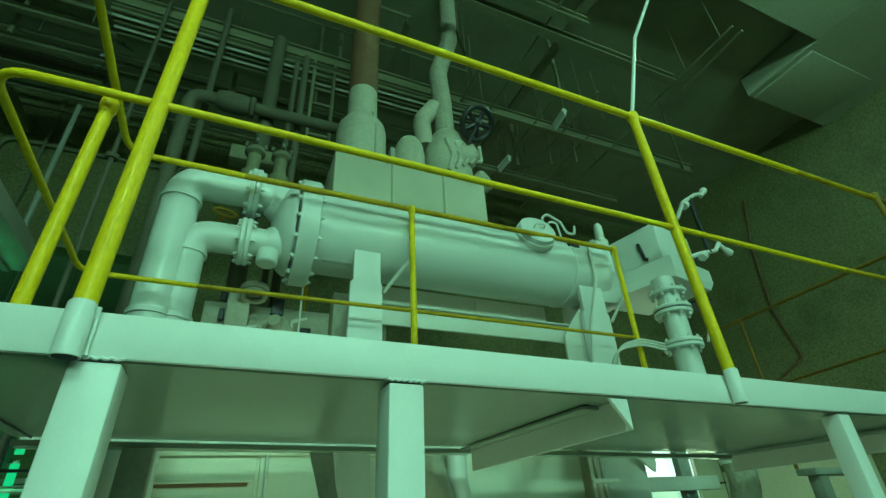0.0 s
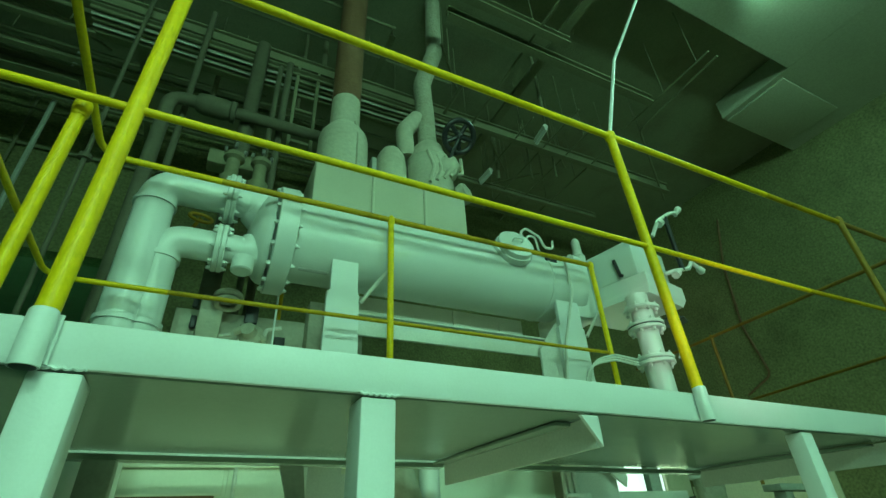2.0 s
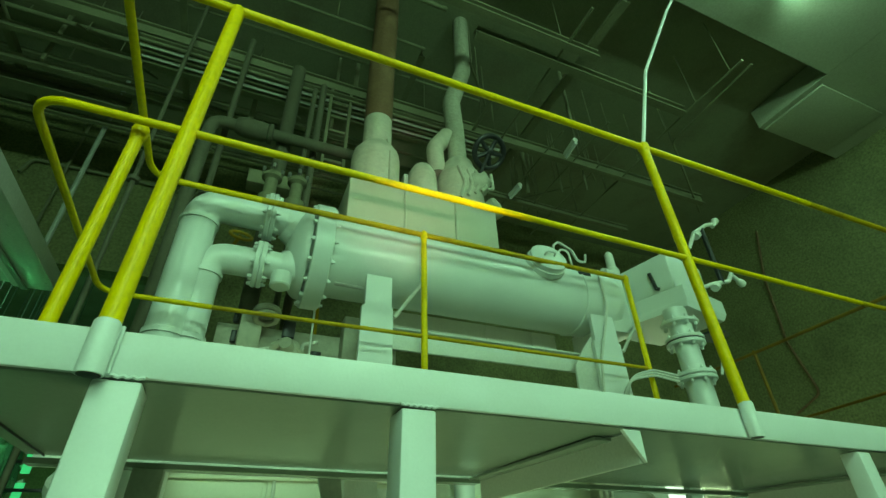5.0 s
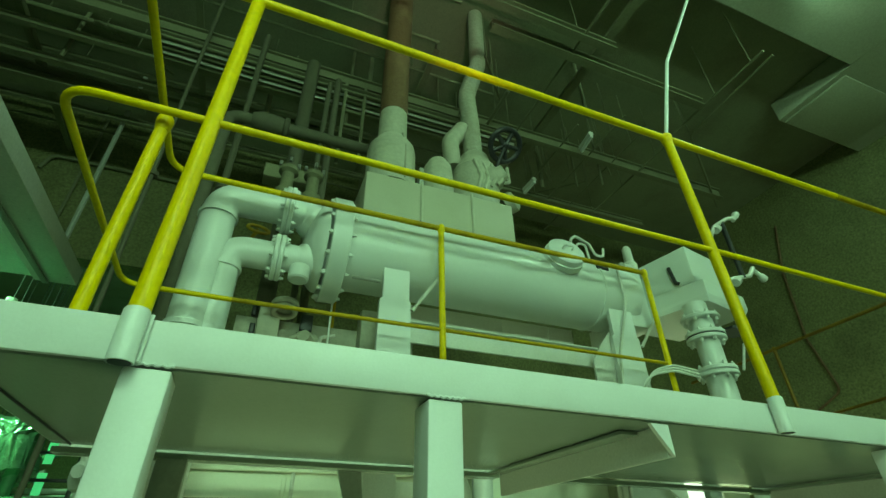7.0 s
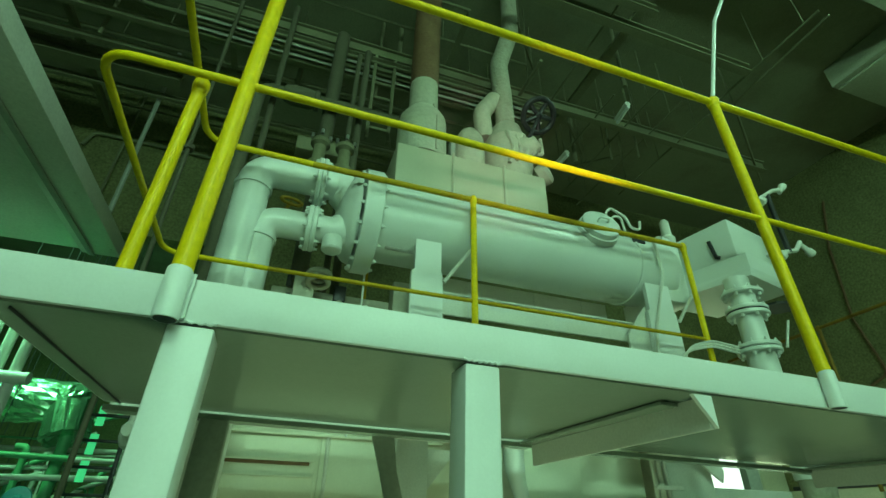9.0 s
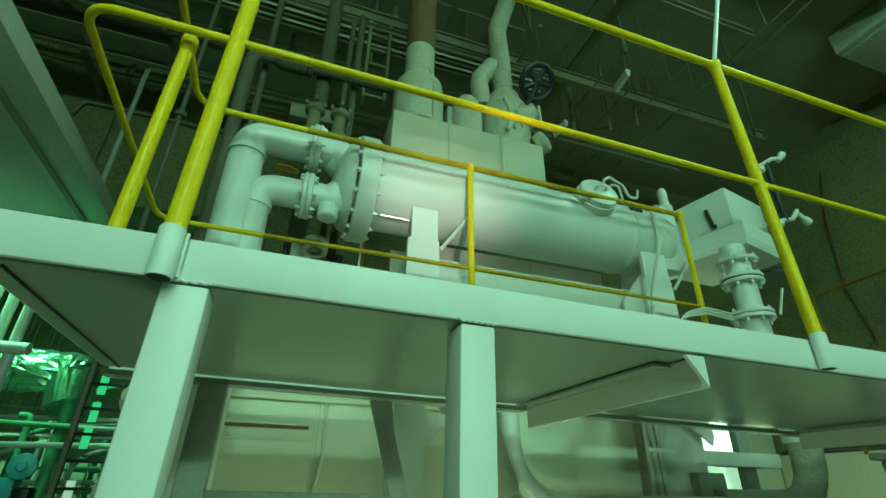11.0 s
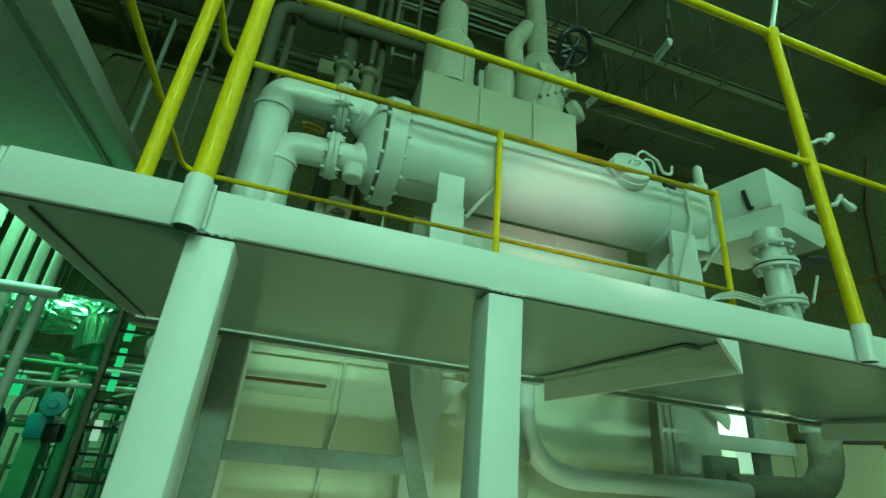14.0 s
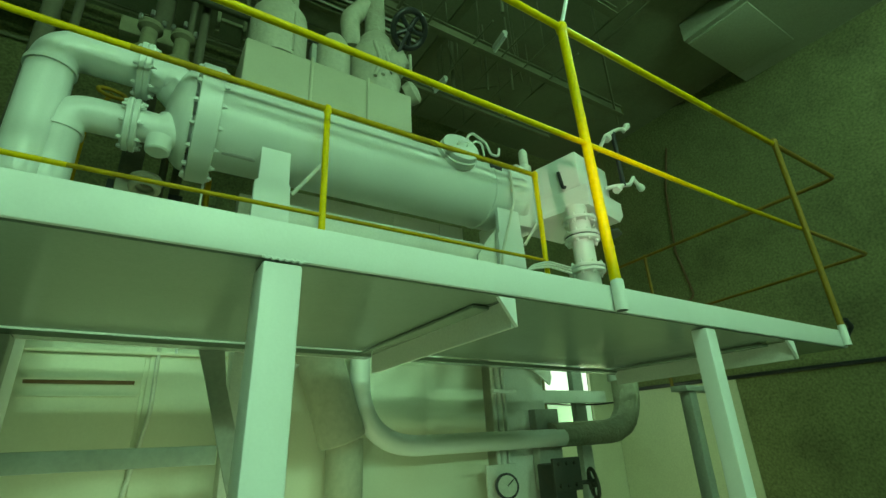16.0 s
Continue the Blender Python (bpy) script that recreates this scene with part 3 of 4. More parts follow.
px, py = 2.455, 1.985
part("pipe", lathe((px, py, 1.955), (0, 0, 1), [(0, 0.066), (0.49, 0.066)], 32), SHELL, dp)
part("upper_pipe", lathe((px, py, 2.43), (0, 0, 1), [(0, 0.060), (0.31, 0.060)], 32), SHELL, dp)
for z in (2.425, 2.450, 2.618, 2.645, 2.738):
    flange("flange", (px, py, z), (0, 0, 1), 0.100, 0.020, 8, dp, SHELL, 0.010)
part("valve_disc", lathe((px, py, 2.6285), (0, 0, 1), [(0, 0.098), (0.006, 0.098)], 32), BLACK, dp, "black wafer valve")
part("lever", prism([(2.51, 1.93), (2.53, 1.87), (2.60, 1.84), (2.67, 1.87), (2.69, 1.93), (2.66, 1.98), (2.56, 1.99), (2.51, 1.98)], "z", 2.656, 2.668), BLACK, dp, "black valve lever")
part("thermometer", tube([(2.64, 1.97, 2.47), (2.70, 1.96, 2.62)], 0.007, 8), WHITE_OLD, dp)

gc = thing("level_gauge", "level gauge with two white cocks on a dark glass tube", "gauge")
part("glass_tube", tube([(2.87, 1.93, 3.05), (2.87, 1.93, 3.46)], 0.016, 12), BLACK, gc, "dark gauge glass")
for z, sgn in ((3.04, 1), (3.42, 0)):
    k = part("cock", tube(fillet([(2.74, 1.97, z - 0.10 * (1 - sgn) - 0.02), (2.80, 1.94, z), (2.92, 1.92, z + 0.03 + 0.05 * (1 - sgn)), (2.98, 1.92, z + 0.10)], 0.02), 0.013, 12), WHITE_OLD, gc)
    part("cock_nut", lathe((2.80, 1.94, z - 0.03), (0.6, 0, 0.5), [(0, 0.026), (0.04, 0.026)], 8), WHITE_OLD, k)
    part("cock_handle", lathe((2.98, 1.92, z + 0.08), (0.5, 0, 0.6) if not sgn else (0.5, 0, -0.35), [(0, 0.013), (0.04, 0.014), (0.055, 0.022), (0.085, 0.024), (0.095, 0.012)], 12), WHITE_OLD, k)

for i in range(3):
    cbl = thing("cable", "pale electric cable looping over the deck", "cable", "deck cables")
    part("sheath", tube(fillet([(1.96 + 0.02 * i, 2.14, 2.0), (2.03 + 0.015 * i, 2.05, 2.40 + 0.012 * i), (2.2, 2.02, 2.435 + 0.014 * i), (2.34, 2.0, 2.41 + 0.016 * i)], 0.12), 0.006, 8), WHITE_OLD, cbl)

# ---- machine base below the deck ----
base = thing("machine_base", "cream painted machine casing with panel doors", "machine")
part("casing", box(-0.05, 2.15, 2.62, 3.3, 0.0, 2.35, 0.01), CASING, base)
part("panel", box(-0.03, 0.43, 2.607, 2.618, 0.2, 1.97, 0.006), CASING, base)
part("panel", box(0.445, 0.90, 2.607, 2.618, 0.2, 2.03, 0.006), CASING, base)
part("panel", box(1.35, 1.75, 2.607, 2.618, 1.62, 1.98, 0.006), CASING, base)
part("panel_slot", box(0.06, 0.405, 2.600, 2.606, 1.858, 1.872, 0.002), RUST, base, "rust-stained slot")
part("panel_lip", box(0.05, 0.42, 2.594, 2.606, 1.872, 1.880, 0.002), CASING, base)
part("panel_lip", box(0.05, 0.42, 2.598, 2.606, 1.812, 1.817, 0.001), CASING, base)
part("ledge", box(-0.05, 1.0, 2.585, 2.606, 1.975, 1.99, 0.004), CASING, base)
part("panel_cable", tube(fillet([(0.47, 2.595, 2.05), (0.475, 2.595, 1.75), (0.43, 2.595, 1.45), (0.40, 2.595, 0.9)], 0.2), 0.008, 8), WHITE_OLD, base)
part("post", box(0.72, 0.86, 2.36, 2.46, 0, 2.1, 0.004), WHITE_OLD, base)
part("gusset", prism([(0.86, 1.93), (1.0, 1.93), (0.86, 1.76)], "y", 2.40, 2.412), WHITE_OLD, base, smooth=False)

duct = thing("down_pipe", "wide white lagged pipe ending under the deck", "pipe")
part("pipe", lathe((1.235, 2.47, 1.60), (-0.34, 0, 1), [(0, 0.04), (0.004, 0.085), (0.012, 0.103), (0.02, 0.105), (0.75, 0.102)], 32), LAGGING, duct)
part("stub", lathe((1.25, 2.49, 0.0), (0, 0, 1), [(0, 0.082), (1.62, 0.082)], 28), LAGGING, duct)
bend = thing("bent_pipe", "white painted pipe sweeping down and along the casing", "pipe")
part("pipe", tube(fillet([(1.31, 2.46, 2.3), (1.30, 2.46, 1.575), (2.62, 2.50, 1.575)], 0.32, 12), 0.048, 24), SHELL, bend)
ep = fillet([(2.56, 2.54, 1.59), (2.75, 2.55, 1.59), (3.385, 2.58, 1.595), (3.385, 2.60, 2.26)], 0.33, 16)
er = random.Random(5)
part("lagged_elbow", tube(ep, 0.08, 24, None, [0.068 + 0.028 * i / len(ep) + er.uniform(-0.003, 0.003) for i in range(len(ep))]), ROUGH_LAG, bend, "rough grey lagging")
part("riser_stub", lathe((3.385, 2.60, 1.925), (0, 0, 1), [(0, 0.098), (0.004, 0.102), (0.30, 0.102)], 28), SHELL, bend)

cond = thing("conduit_post", "vertical white conduit bundle with clips", "conduit")
for dx, r in ((0.0, 0.014), (0.035, 0.018), (0.075, 0.012)):
    part("conduit", tube([(2.17 + dx, 2.56, 0.4), (2.17 + dx, 2.56, 2.05)], r, 12), WHITE_OLD, cond)
part("clip", box(2.15, 2.32, 2.53, 2.548, 1.83, 1.85, 0.002), WHITE_OLD, cond)
pil = thing("support_column", "white painted steel support column with a gusset", "column")
part("shaft", box(2.30, 2.62, 2.62, 2.86, 0, 2.3, 0.006), WHITE_OLD, pil)
part("gusset", prism([(2.42, 2.02), (2.62, 2.02), (2.64, 1.93), (2.62, 1.88)], "y", 2.55, 2.565), WHITE_OLD, pil, smooth=False)
part("cover", box(2.47, 2.66, 2.555, 2.615, 1.30, 1.74, 0.006), STEEL, pil)
part("crossbeam", box(2.62, 3.30, 2.70, 2.76, 1.785, 1.865, 0.003), WHITE_OLD, pil)
part("strut", box(3.07, 3.17, 2.78, 2.83, 0, 2.1, 0.003), STEEL, pil)

plate_b = thing("gauge_board", "pale square gauge board", "board")
part("board", box(2.02, 2.22, 2.475, 2.485, 1.27, 1.46, 0.003), WHITE_OLD, plate_b)
part("stay", tube([(2.12, 2.48, 1.28), (2.12, 2.48, 0)], 0.012, 8), STEEL, plate_b)
gauge = thing("pressure_gauge", "round dial pressure gauge with a dark rim", "gauge")
ax = Vector((-0.35, -0.93, 0.1))
part("case", lathe((2.10, 2.42, 1.36), ax, [(-0.04, 0.05), (0.0, 0.062), (0.012, 0.062), (0.014, 0.052)], 32), BLACK, gauge)
part("dial", lathe((2.10, 2.42, 1.36), ax, [(0.013, 0.050), (0.016, 0.050)], 32), DIAL, gauge, "pale dial")
part("needle", tube([Vector((2.10, 2.42, 1.36)) + ax * 0.018, Vector((2.125, 2.40, 1.39)) + ax * 0.018], 0.003, 6), BLACK, gauge)
part("stem", tube([(2.10, 2.44, 1.30), (2.10, 2.48, 1.0)], 0.012, 10), BLACK, gauge)
gv = thing("control_valve", "dark iron control valve block with a handwheel", "valve")
part("block", box(2.44, 2.60, 2.42, 2.56, 1.22, 1.44, 0.012), IRON, gv)
part("flange_plate", box(2.42, 2.63, 2.40, 2.42, 1.30, 1.47, 0.006), IRON, gv)
for dx in (0.03, 0.09, 0.15):
    for dz in (1.33, 1.44):
        part("bolt", lathe((2.43 + dx, 2.40, dz), (0, -1, 0), [(0, 0.012), (0.014, 0.012)], 6), IRON, gv)
part("side_lug", lathe((2.60, 2.46, 1.40), (1, 0, 0), [(0, 0.04), (0.05, 0.04), (0.055, 0.02)], 12), IRON, gv)
part("stem", tube([(2.60, 2.46, 1.33), (2.76, 2.44, 1.33)], 0.012, 10), IRON, gv)
handwheel((2.76, 2.44, 1.32), (0.85, -0.5, 0.1), 0.078, 3, gv, IRON, 0.011)

# pale grime-darkened kick plates and clutter by the casing
for x, z in ((-0.22, 1.93), (-0.22, 1.62), (-0.01, 1.90), (0.0, 1.77)):
    vv = thing("small_valve", "small pale stop valve on a thin pipe", "valve", "small valves")
    part("body", lathe((x - 0.05, 2.50, z), (0, 0, 1), [(-0.06, 0.012), (-0.05, 0.03), (-0.02, 0.042), (0.02, 0.042), (0.04, 0.026), (0.07, 0.024), (0.075, 0.012)], 18), WHITE_OLD, vv)
    part("stem", tube([(x - 0.05, 2.50, z), (x - 0.05, 2.43, z)], 0.007, 8), WHITE_OLD, vv)
    part("knob", lathe((x - 0.05, 2.43, z), (0, -1, 0), [(0, 0.022), (0.012, 0.022)], 14), WHITE_OLD, vv)
for x in (-0.27, -0.06):
    tp = thing("thin_pipe", "thin pale pipe standing beside the casing", "pipe", "thin pipes")
    part("pipe", tube([(x, 2.50, 0), (x, 2.50, 2.1)], 0.010, 10), WHITE_OLD, tp)
    part("clip", box(x - 0.02, x + 0.02, 2.488, 2.515, 1.70, 1.72, 0.002), STEEL, tp)

# bright opening low in the back wall
win = struct(new("window_1"), "bright daylit low opening in the back wall", "window")
part("pane", box(4.93, 5.72, NORTH - 0.012, NORTH - 0.004, 2.03, 2.42, 0), DAY, win, "white daylit pane", smooth=False)
part("pane", box(4.93, 5.72, NORTH - 0.012, NORTH - 0.004, 1.69, 1.97, 0), FROST, win, "dim frosted pane", smooth=False)
part("transom", box(4.93, 5.72, NORTH - 0.045, NORTH - 0.014, 1.972, 2.028, 0.004), PALE, win)
part("spandrel", box(5.795, 6.17, NORTH - 0.045, NORTH - 0.012, 1.69, 2.418, 0.004), PALE, win)
part("frame", box(4.72, 6.19, NORTH - 0.05, NORTH - 0.014, 2.42, 2.50, 0.004), WHITE_OLD, win)
part("mullion", box(5.73, 5.79, NORTH - 0.05, NORTH - 0.014, 1.55, 2.42, 0.004), PALE, win)
part("sill", box(4.72, 6.17, NORTH - 0.06, NORTH - 0.014, 1.60, 1.685, 0.004), WHITE_OLD, win)
struct(part("wall_lower", box(2.7, EAST, NORTH - 0.03, NORTH - 0.004, 0, 1.595, 0.0), PALE), "pale painted lower wall", "wall")

wc = thing("wall_cable", "black cable slung along the far wall", "cable")
part("sheath", tube([(4.7, 4.93, 1.95), (5.25, 4.93, 1.92), (5.8, 4.93, 1.925), (6.16, 4.93, 1.95)], 0.011, 8), BLACK, wc)

# things behind the exchanger; the pipes' dark colour holds the shade there
for x, y, r, z0, z1, lab in ((0.215, 2.90, 0.05, 2.36, 5.0, "riser pipe behind the exchanger, coloured dark for shade"), (0.36, 2.83, 0.018, 2.36, 4.75, "thin pale riser pipe, coloured dark for shade"), (0.425, 2.90, 0.025, 2.36, 4.9, "thin pale riser pipe, coloured dark for shade"), (-0.17, 2.92, 0.021, 0.0, 5.2, "thin pale riser pipe, coloured dark for shade"), (-0.56, 2.92, 0.013, 0.0, 5.75, "thin pale riser pipe, coloured dark for shade")):
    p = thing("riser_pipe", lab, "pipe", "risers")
    part("pipe", tube([(x, y, z0), (x, y, z1)], r, 18), RISER_DIM, p)
    part("collar", lathe((x, y, 3.60), (0, 0, 1), [(0, r + 0.02), (0.03, r + 0.02)], 20), RISER_DIM, p)
xp = thing("header_pipe", "pale header pipe with a swollen elbow above the head, coloured dark for shade", "pipe")
part("pipe", tube(fillet([(-0.245, 2.80, 0.0), (-0.245, 2.80, 4.14), (0.72, 2.80, 4.14)], 0.09, 8), 0.040, 20), RISER_DIM, xp)
part("valve_body", lathe((-0.10, 2.80, 4.14), (1, 0, 0), [(0, 0.047), (0.02, 0.062), (0.06, 0.07), (0.17, 0.07), (0.20, 0.06), (0.21, 0.072), (0.235, 0.072), (0.24, 0.05)], 24), RISER_DIM, xp)
part("flange", lathe((0.70, 2.80, 4.14), (1, 0, 0), [(0, 0.075), (0.02, 0.075)], 24), RISER_DIM, xp)
vb = thing("valve_block", "pale valve block with bolted bonnets above the head", "valve")
part("plate", box(0.06, 0.36, 2.62, 2.72, 3.56, 3.66, 0.008), TRUSS, vb)
for x in (0.20, 0.34):
    part("bonnet", lathe((x, 2.50, 3.30), (0, 0, 1), [(0, 0.055), (0.08, 0.055), (0.09, 0.035), (0.20, 0.035), (0.215, 0.055), (0.24, 0.055)], 20), TRUSS, vb)
    for k in range(4):
        part("bolt", lathe((x + 0.05 * math.cos(k * 1.57), 2.50 + 0.05 * math.sin(k * 1.57), 3.56), (0, 0, 1), [(0, 0.01), (0.03, 0.01)], 6), CHROME, vb)
# equipment seen below the head between pipes
eq = thing("pump_stand", "pale pump frame behind the pipes, black blocks for its shaded openings", "pump")
part("back_plate", box(0.10, 1.0, 2.600, 2.615, 2.352, 2.66, 0.004), LAGGING, eq)
part("side_box", box(0.20, 0.30, 2.50, 2.599, 2.36, 2.70, 0.008), LAGGING, eq)
part("slab", box(0.69, 0.90, 2.50, 2.599, 2.36, 2.74, 0.004), LAGGING, eq)
# solid black pieces stand in for the shade inside the frame's openings
part("shade_notch", prism([(0.795, 2.71), (0.825, 2.715), (0.825, 2.62), (0.79, 2.52)], "y", 2.490, 2.498), BLACK, eq, smooth=False)
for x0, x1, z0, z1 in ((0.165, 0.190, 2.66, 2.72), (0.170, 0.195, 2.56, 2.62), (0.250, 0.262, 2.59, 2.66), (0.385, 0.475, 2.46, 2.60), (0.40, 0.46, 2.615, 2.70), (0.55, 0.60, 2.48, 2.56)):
    part("opening", box(x0, x1, 2.572, 2.595, z0, z1, 0.004), BLACK, eq, "black block in place of a shaded opening")
part("pump_head", lathe((0.45, 2.54, 2.52), (-0.4, -1, 0.2), [(0, 0.05), (0.04, 0.055), (0.06, 0.035), (0.10, 0.03)], 16), LAGGING, eq)
part("pump_arm", tube(fillet([(0.36, 2.50, 2.53), (0.42, 2.48, 2.56), (0.50, 2.5, 2.50)], 0.03), 0.018, 10), LAGGING, eq)
part("ring", ringbar((0.31, 2.46, 2.68), (0, 0.2, 1), 0.05, 0.016), ROUGH_LAG, eq, "stained lagging ring")
part("ring", ringbar((0.31, 2.46, 2.65), (0, 0.2, 1), 0.048, 0.014), ROUGH_LAG, eq)
part("rod", tube([(0.525, 2.44, 1.96), (0.525, 2.44, 2.80)], 0.005, 8), WHITE, eq, "thin white rod")
part("yellow_post", tube([(0.03, 2.64, 2.34), (0.03, 2.64, 3.02)], 0.014, 10), YELLOW_OLD_DIM, eq, "worn yellow post")
part("yellow_post", tube([(0.56, 2.64, 2.34), (0.56, 2.64, 2.85)], 0.014, 10), YELLOW_OLD_DIM, eq, "worn yellow post")
part("yellow_ring", ringbar((0.11, 2.56, 3.14), (0.15, -0.75, 0.65), 0.055, 0.009), RAIL_DIM, eq, "worn yellow ring handle")
part("ring_stem", tube([(0.11, 2.56, 3.14), (0.03, 2.64, 3.0)], 0.010, 8), RAIL_DIM, eq)
for k in range(4):
    part("small_pipe", tube(fillet([(0.17 + 0.11 * k, 2.55, 2.40), (0.17 + 0.11 * k, 2.53, 2.48 + 0.03 * k), (0.24 + 0.11 * k, 2.53, 2.50 + 0.03 * k)], 0.02), 0.009, 8), WHITE_OLD, eq)

# ---- upper steelwork ----
def beam_x(y, z, x0, x1, h, w, mat=None):
    b = thing("ceiling_beam", "dusty grey steel beam under the upper ceiling", "beam", "ceiling beams")
    bm = bmesh.new()
    box(x0, x1, y - w / 2, y + w / 2, z, z + 0.012, 0, bm)
    box(x0, x1, y - 0.005, y + 0.005, z + 0.0125, z + h - 0.0125, 0, bm)
    box(x0, x1, y - w / 2, y + w / 2, z + h - 0.012, z + h, 0, bm)
    part("section", bm, mat or TRUSS, b, smooth=False)


def beam_y(x, z, y0, y1, h, w):
    b = thing("ceiling_beam", "dusty grey steel beam under the upper ceiling", "beam", "ceiling beams")
    bm = bmesh.new()
    box(x - w / 2, x + w / 2, y0, y1, z, z + 0.012, 0, bm)
    box(x - 0.005, x + 0.005, y0, y1, z + 0.0125, z + h - 0.0125, 0, bm)
    part("section", bm, TRUSS, b, smooth=False)


def ceiling_pipe(pts, r, mat=None):
    p = thing("ceiling_pipe", "dusty pipe run under the upper ceiling", "pipe", "ceiling pipes")
    part("pipe", tube(fillet(pts, 0.12), r, 12), mat or TRUSS, p)
    a, b = Vector(pts[0]), Vector(pts[-1])
    if abs(a.z - b.z) < 0.5:
        for t in (0.12, 0.5, 0.88):
            c = a.lerp(b, t)
            if len(pts) > 2:
                c = Vector(pts[1])
            part("hanger", tube([c, (c.x, c.y, 5.76)], 0.005, 5), TRUSS, p)
    return p


for y, x0, x1, h, w in ((3.01, -5.0, 4.75, 0.12, 0.06), (3.31, -5.0, 0.4, 0.06, 0.045), (3.62, -5.0, 0.9, 0.06, 0.045), (3.90, -5.0, -1.1, 0.14, 0.13), (4.12, -5.0, 1.3, 0.05, 0.035), (2.09, 1.40, 3.50, 0.08, 0.07), (1.915, 0.9, 2.40, 0.08, 0.06), (3.76, 2.0, 4.30, 0.07, 0.05)):
    beam_x(y, 5.0, x0, x1, h, w)
for x, y0, y1, w in ((2.37, 1.50, 4.9, 0.075), (-0.66, 2.4, 4.9, 0.05), (-1.9, 1.6, 4.9, 0.05), (-3.1, 1.6, 4.9, 0.05), (1.12, 2.5, 4.9, 0.05)):
    beam_y(x, 5.135, y0, y1, 0.10, w)
rnd = random.Random(4)
for i in range(7):
    y = 2.2 + i * 0.41 + rnd.uniform(-0.08, 0.08)
    ceiling_pipe([(-5.2, y, 5.32 + 0.09 * (i % 3)), (1.6 + rnd.uniform(-0.5, 0.4), y, 5.32 + 0.09 * (i % 3))], rnd.choice((0.014, 0.02, 0.026)))
for x, y0, y1, r in ((3.55, 1.50, 2.45, 0.011), (2.96, 2.45, 4.2, 0.009), (3.60, 2.60, 3.95, 0.010), (2.62, 2.7, 4.4, 0.009), (3.25, 2.5, 4.3, 0.008), (2.12, 1.6, 4.6, 0.012), (1.82, 2.6, 4.6, 0.016)):
    ceiling_pipe([(x, y0, 5.05), (x, y1, 5.05)], r)
ceiling_pipe([(3.66, 1.50, 5.05), (3.71, 2.42, 5.05), (4.90, 3.18, 5.05)], 0.012)
for x, y in ((-1.62, 3.5), (-0.1, 3.5), (0.55, 3.2), (0.72, 3.2), (2.55, 2.5), (3.0, 3.3), (-2.4, 3.2), (2.75, 3.55), (3.15, 3.1), (1.75, 3.4)):
    ceiling_pipe([(x, y, 5.0 - rnd.uniform(0, 0.25)), (x, y, 5.76)], rnd.choice((0.010, 0.016, 0.022)))
for x0, y0, x1, y1 in ((2.45, 3.2, 2.9, 3.62), (2.7, 3.9, 3.3, 3.5), (3.0, 2.9, 3.5, 3.3), (1.5, 2.4, 1.9, 2.85), (-1.4, 3.2, -0.9, 3.6), (-0.2, 3.3, 0.3, 3.6), (1.3, 3.1, 2.0, 3.5)):
    ceiling_pipe([(x0, y0, 5.12), (x1, y1, 5.20)], 0.011)
brace = thing("diagonal_brace", "thin pale diagonal brace on the far wall", "brace")
part("bar", tube([(-1.74, 4.93, 5.70), (-1.75, 4.93, 4.2)], 0.014, 8), TRUSS, brace)
cdt = thing("wall_conduit", "thin pale conduit with a bent end on the far wall", "conduit")
part("pipe", tube(fillet([(-2.09, 4.96, 4.90), (-2.04, 4.96, 5.08), (0.6, 4.96, 5.06)], 0.08), 0.018, 10), TRUSS, cdt)
# cable rack beside the stack
rack = thing("cable_rack", "pale steel cable rack with rungs beside the stack", "cable rack")
for x in (0.50, 0.66):
    part("side_rail", box(x - 0.012, x + 0.012, 2.98, 3.02, 4.1, 5.0, 0.002), TRUSS, rack)
for z in (4.2, 4.35, 4.52, 4.68, 4.84):
    part("rung", box(0.515, 0.645, 2.985, 3.01, z, z + 0.025, 0.002), TRUSS, rack)
tray = thing("cable_tray", "pale cable tray carrying several cables", "cable tray")
part("tray", box(-0.9, 2.1, 2.95, 3.25, 4.93, 4.94, 0.002), TRUSS, tray)
for i in range(5):
    part("cable", tube([(-0.9, 2.98 + 0.05 * i, 4.915), (0.5, 2.985 + 0.05 * i, 4.912), (2.1, 2.98 + 0.05 * i, 4.915)], 0.012, 8), WHITE_OLD if i % 2 else TRUSS, tray)


def strip_lamp(x0, y0, x1, y1, z, lit):
    lamp = thing("strip_lamp", "narrow fluorescent strip lamp, " + ("lit" if lit else "unlit"), "lamp", "strip lamps")
    part("housing", tube([(x0, y0, z + 0.03), (x1, y1, z + 0.03)], 0.028, 8), WHITE_OLD, lamp)
    part("tube", tube([(x0, y0, z - 0.01), (x1, y1, z - 0.01)], 0.016, 10), TUBE if lit else WHITE, lamp)


strip_lamp(2.77, 2.72, 2.80, 2.92, 4.98, False)
strip_lamp(2.61, 3.48, 2.60, 3.68, 4.98, False)
for x, y, z in ((0.1, -1.9, 4.40), (-3.0, 6.0, 4.80)):
    lamp = thing("ceiling_lamp", "twin-tube fluorescent ceiling lamp, lit", "lamp", "ceiling lamps")
    part("housing", box(x - 0.65, x + 0.65, y - 0.035, y + 0.035, z, z + 0.06, 0.01), WHITE, lamp)
    for dy in (-0.06, 0.06):
        part("tube", tube([(x - 0.6, y + dy, z - 0.02), (x + 0.6, y + dy, z - 0.02)], 0.014, 10), TUBE, lamp)
    for dx in (-0.5, 0.5):
        part("hanger", tube([(x + dx, y, z + 0.05), (x + dx, y, TOP + 0.01 if y < 1.4 else 5.76)], 0.006, 6), STEEL, lamp)

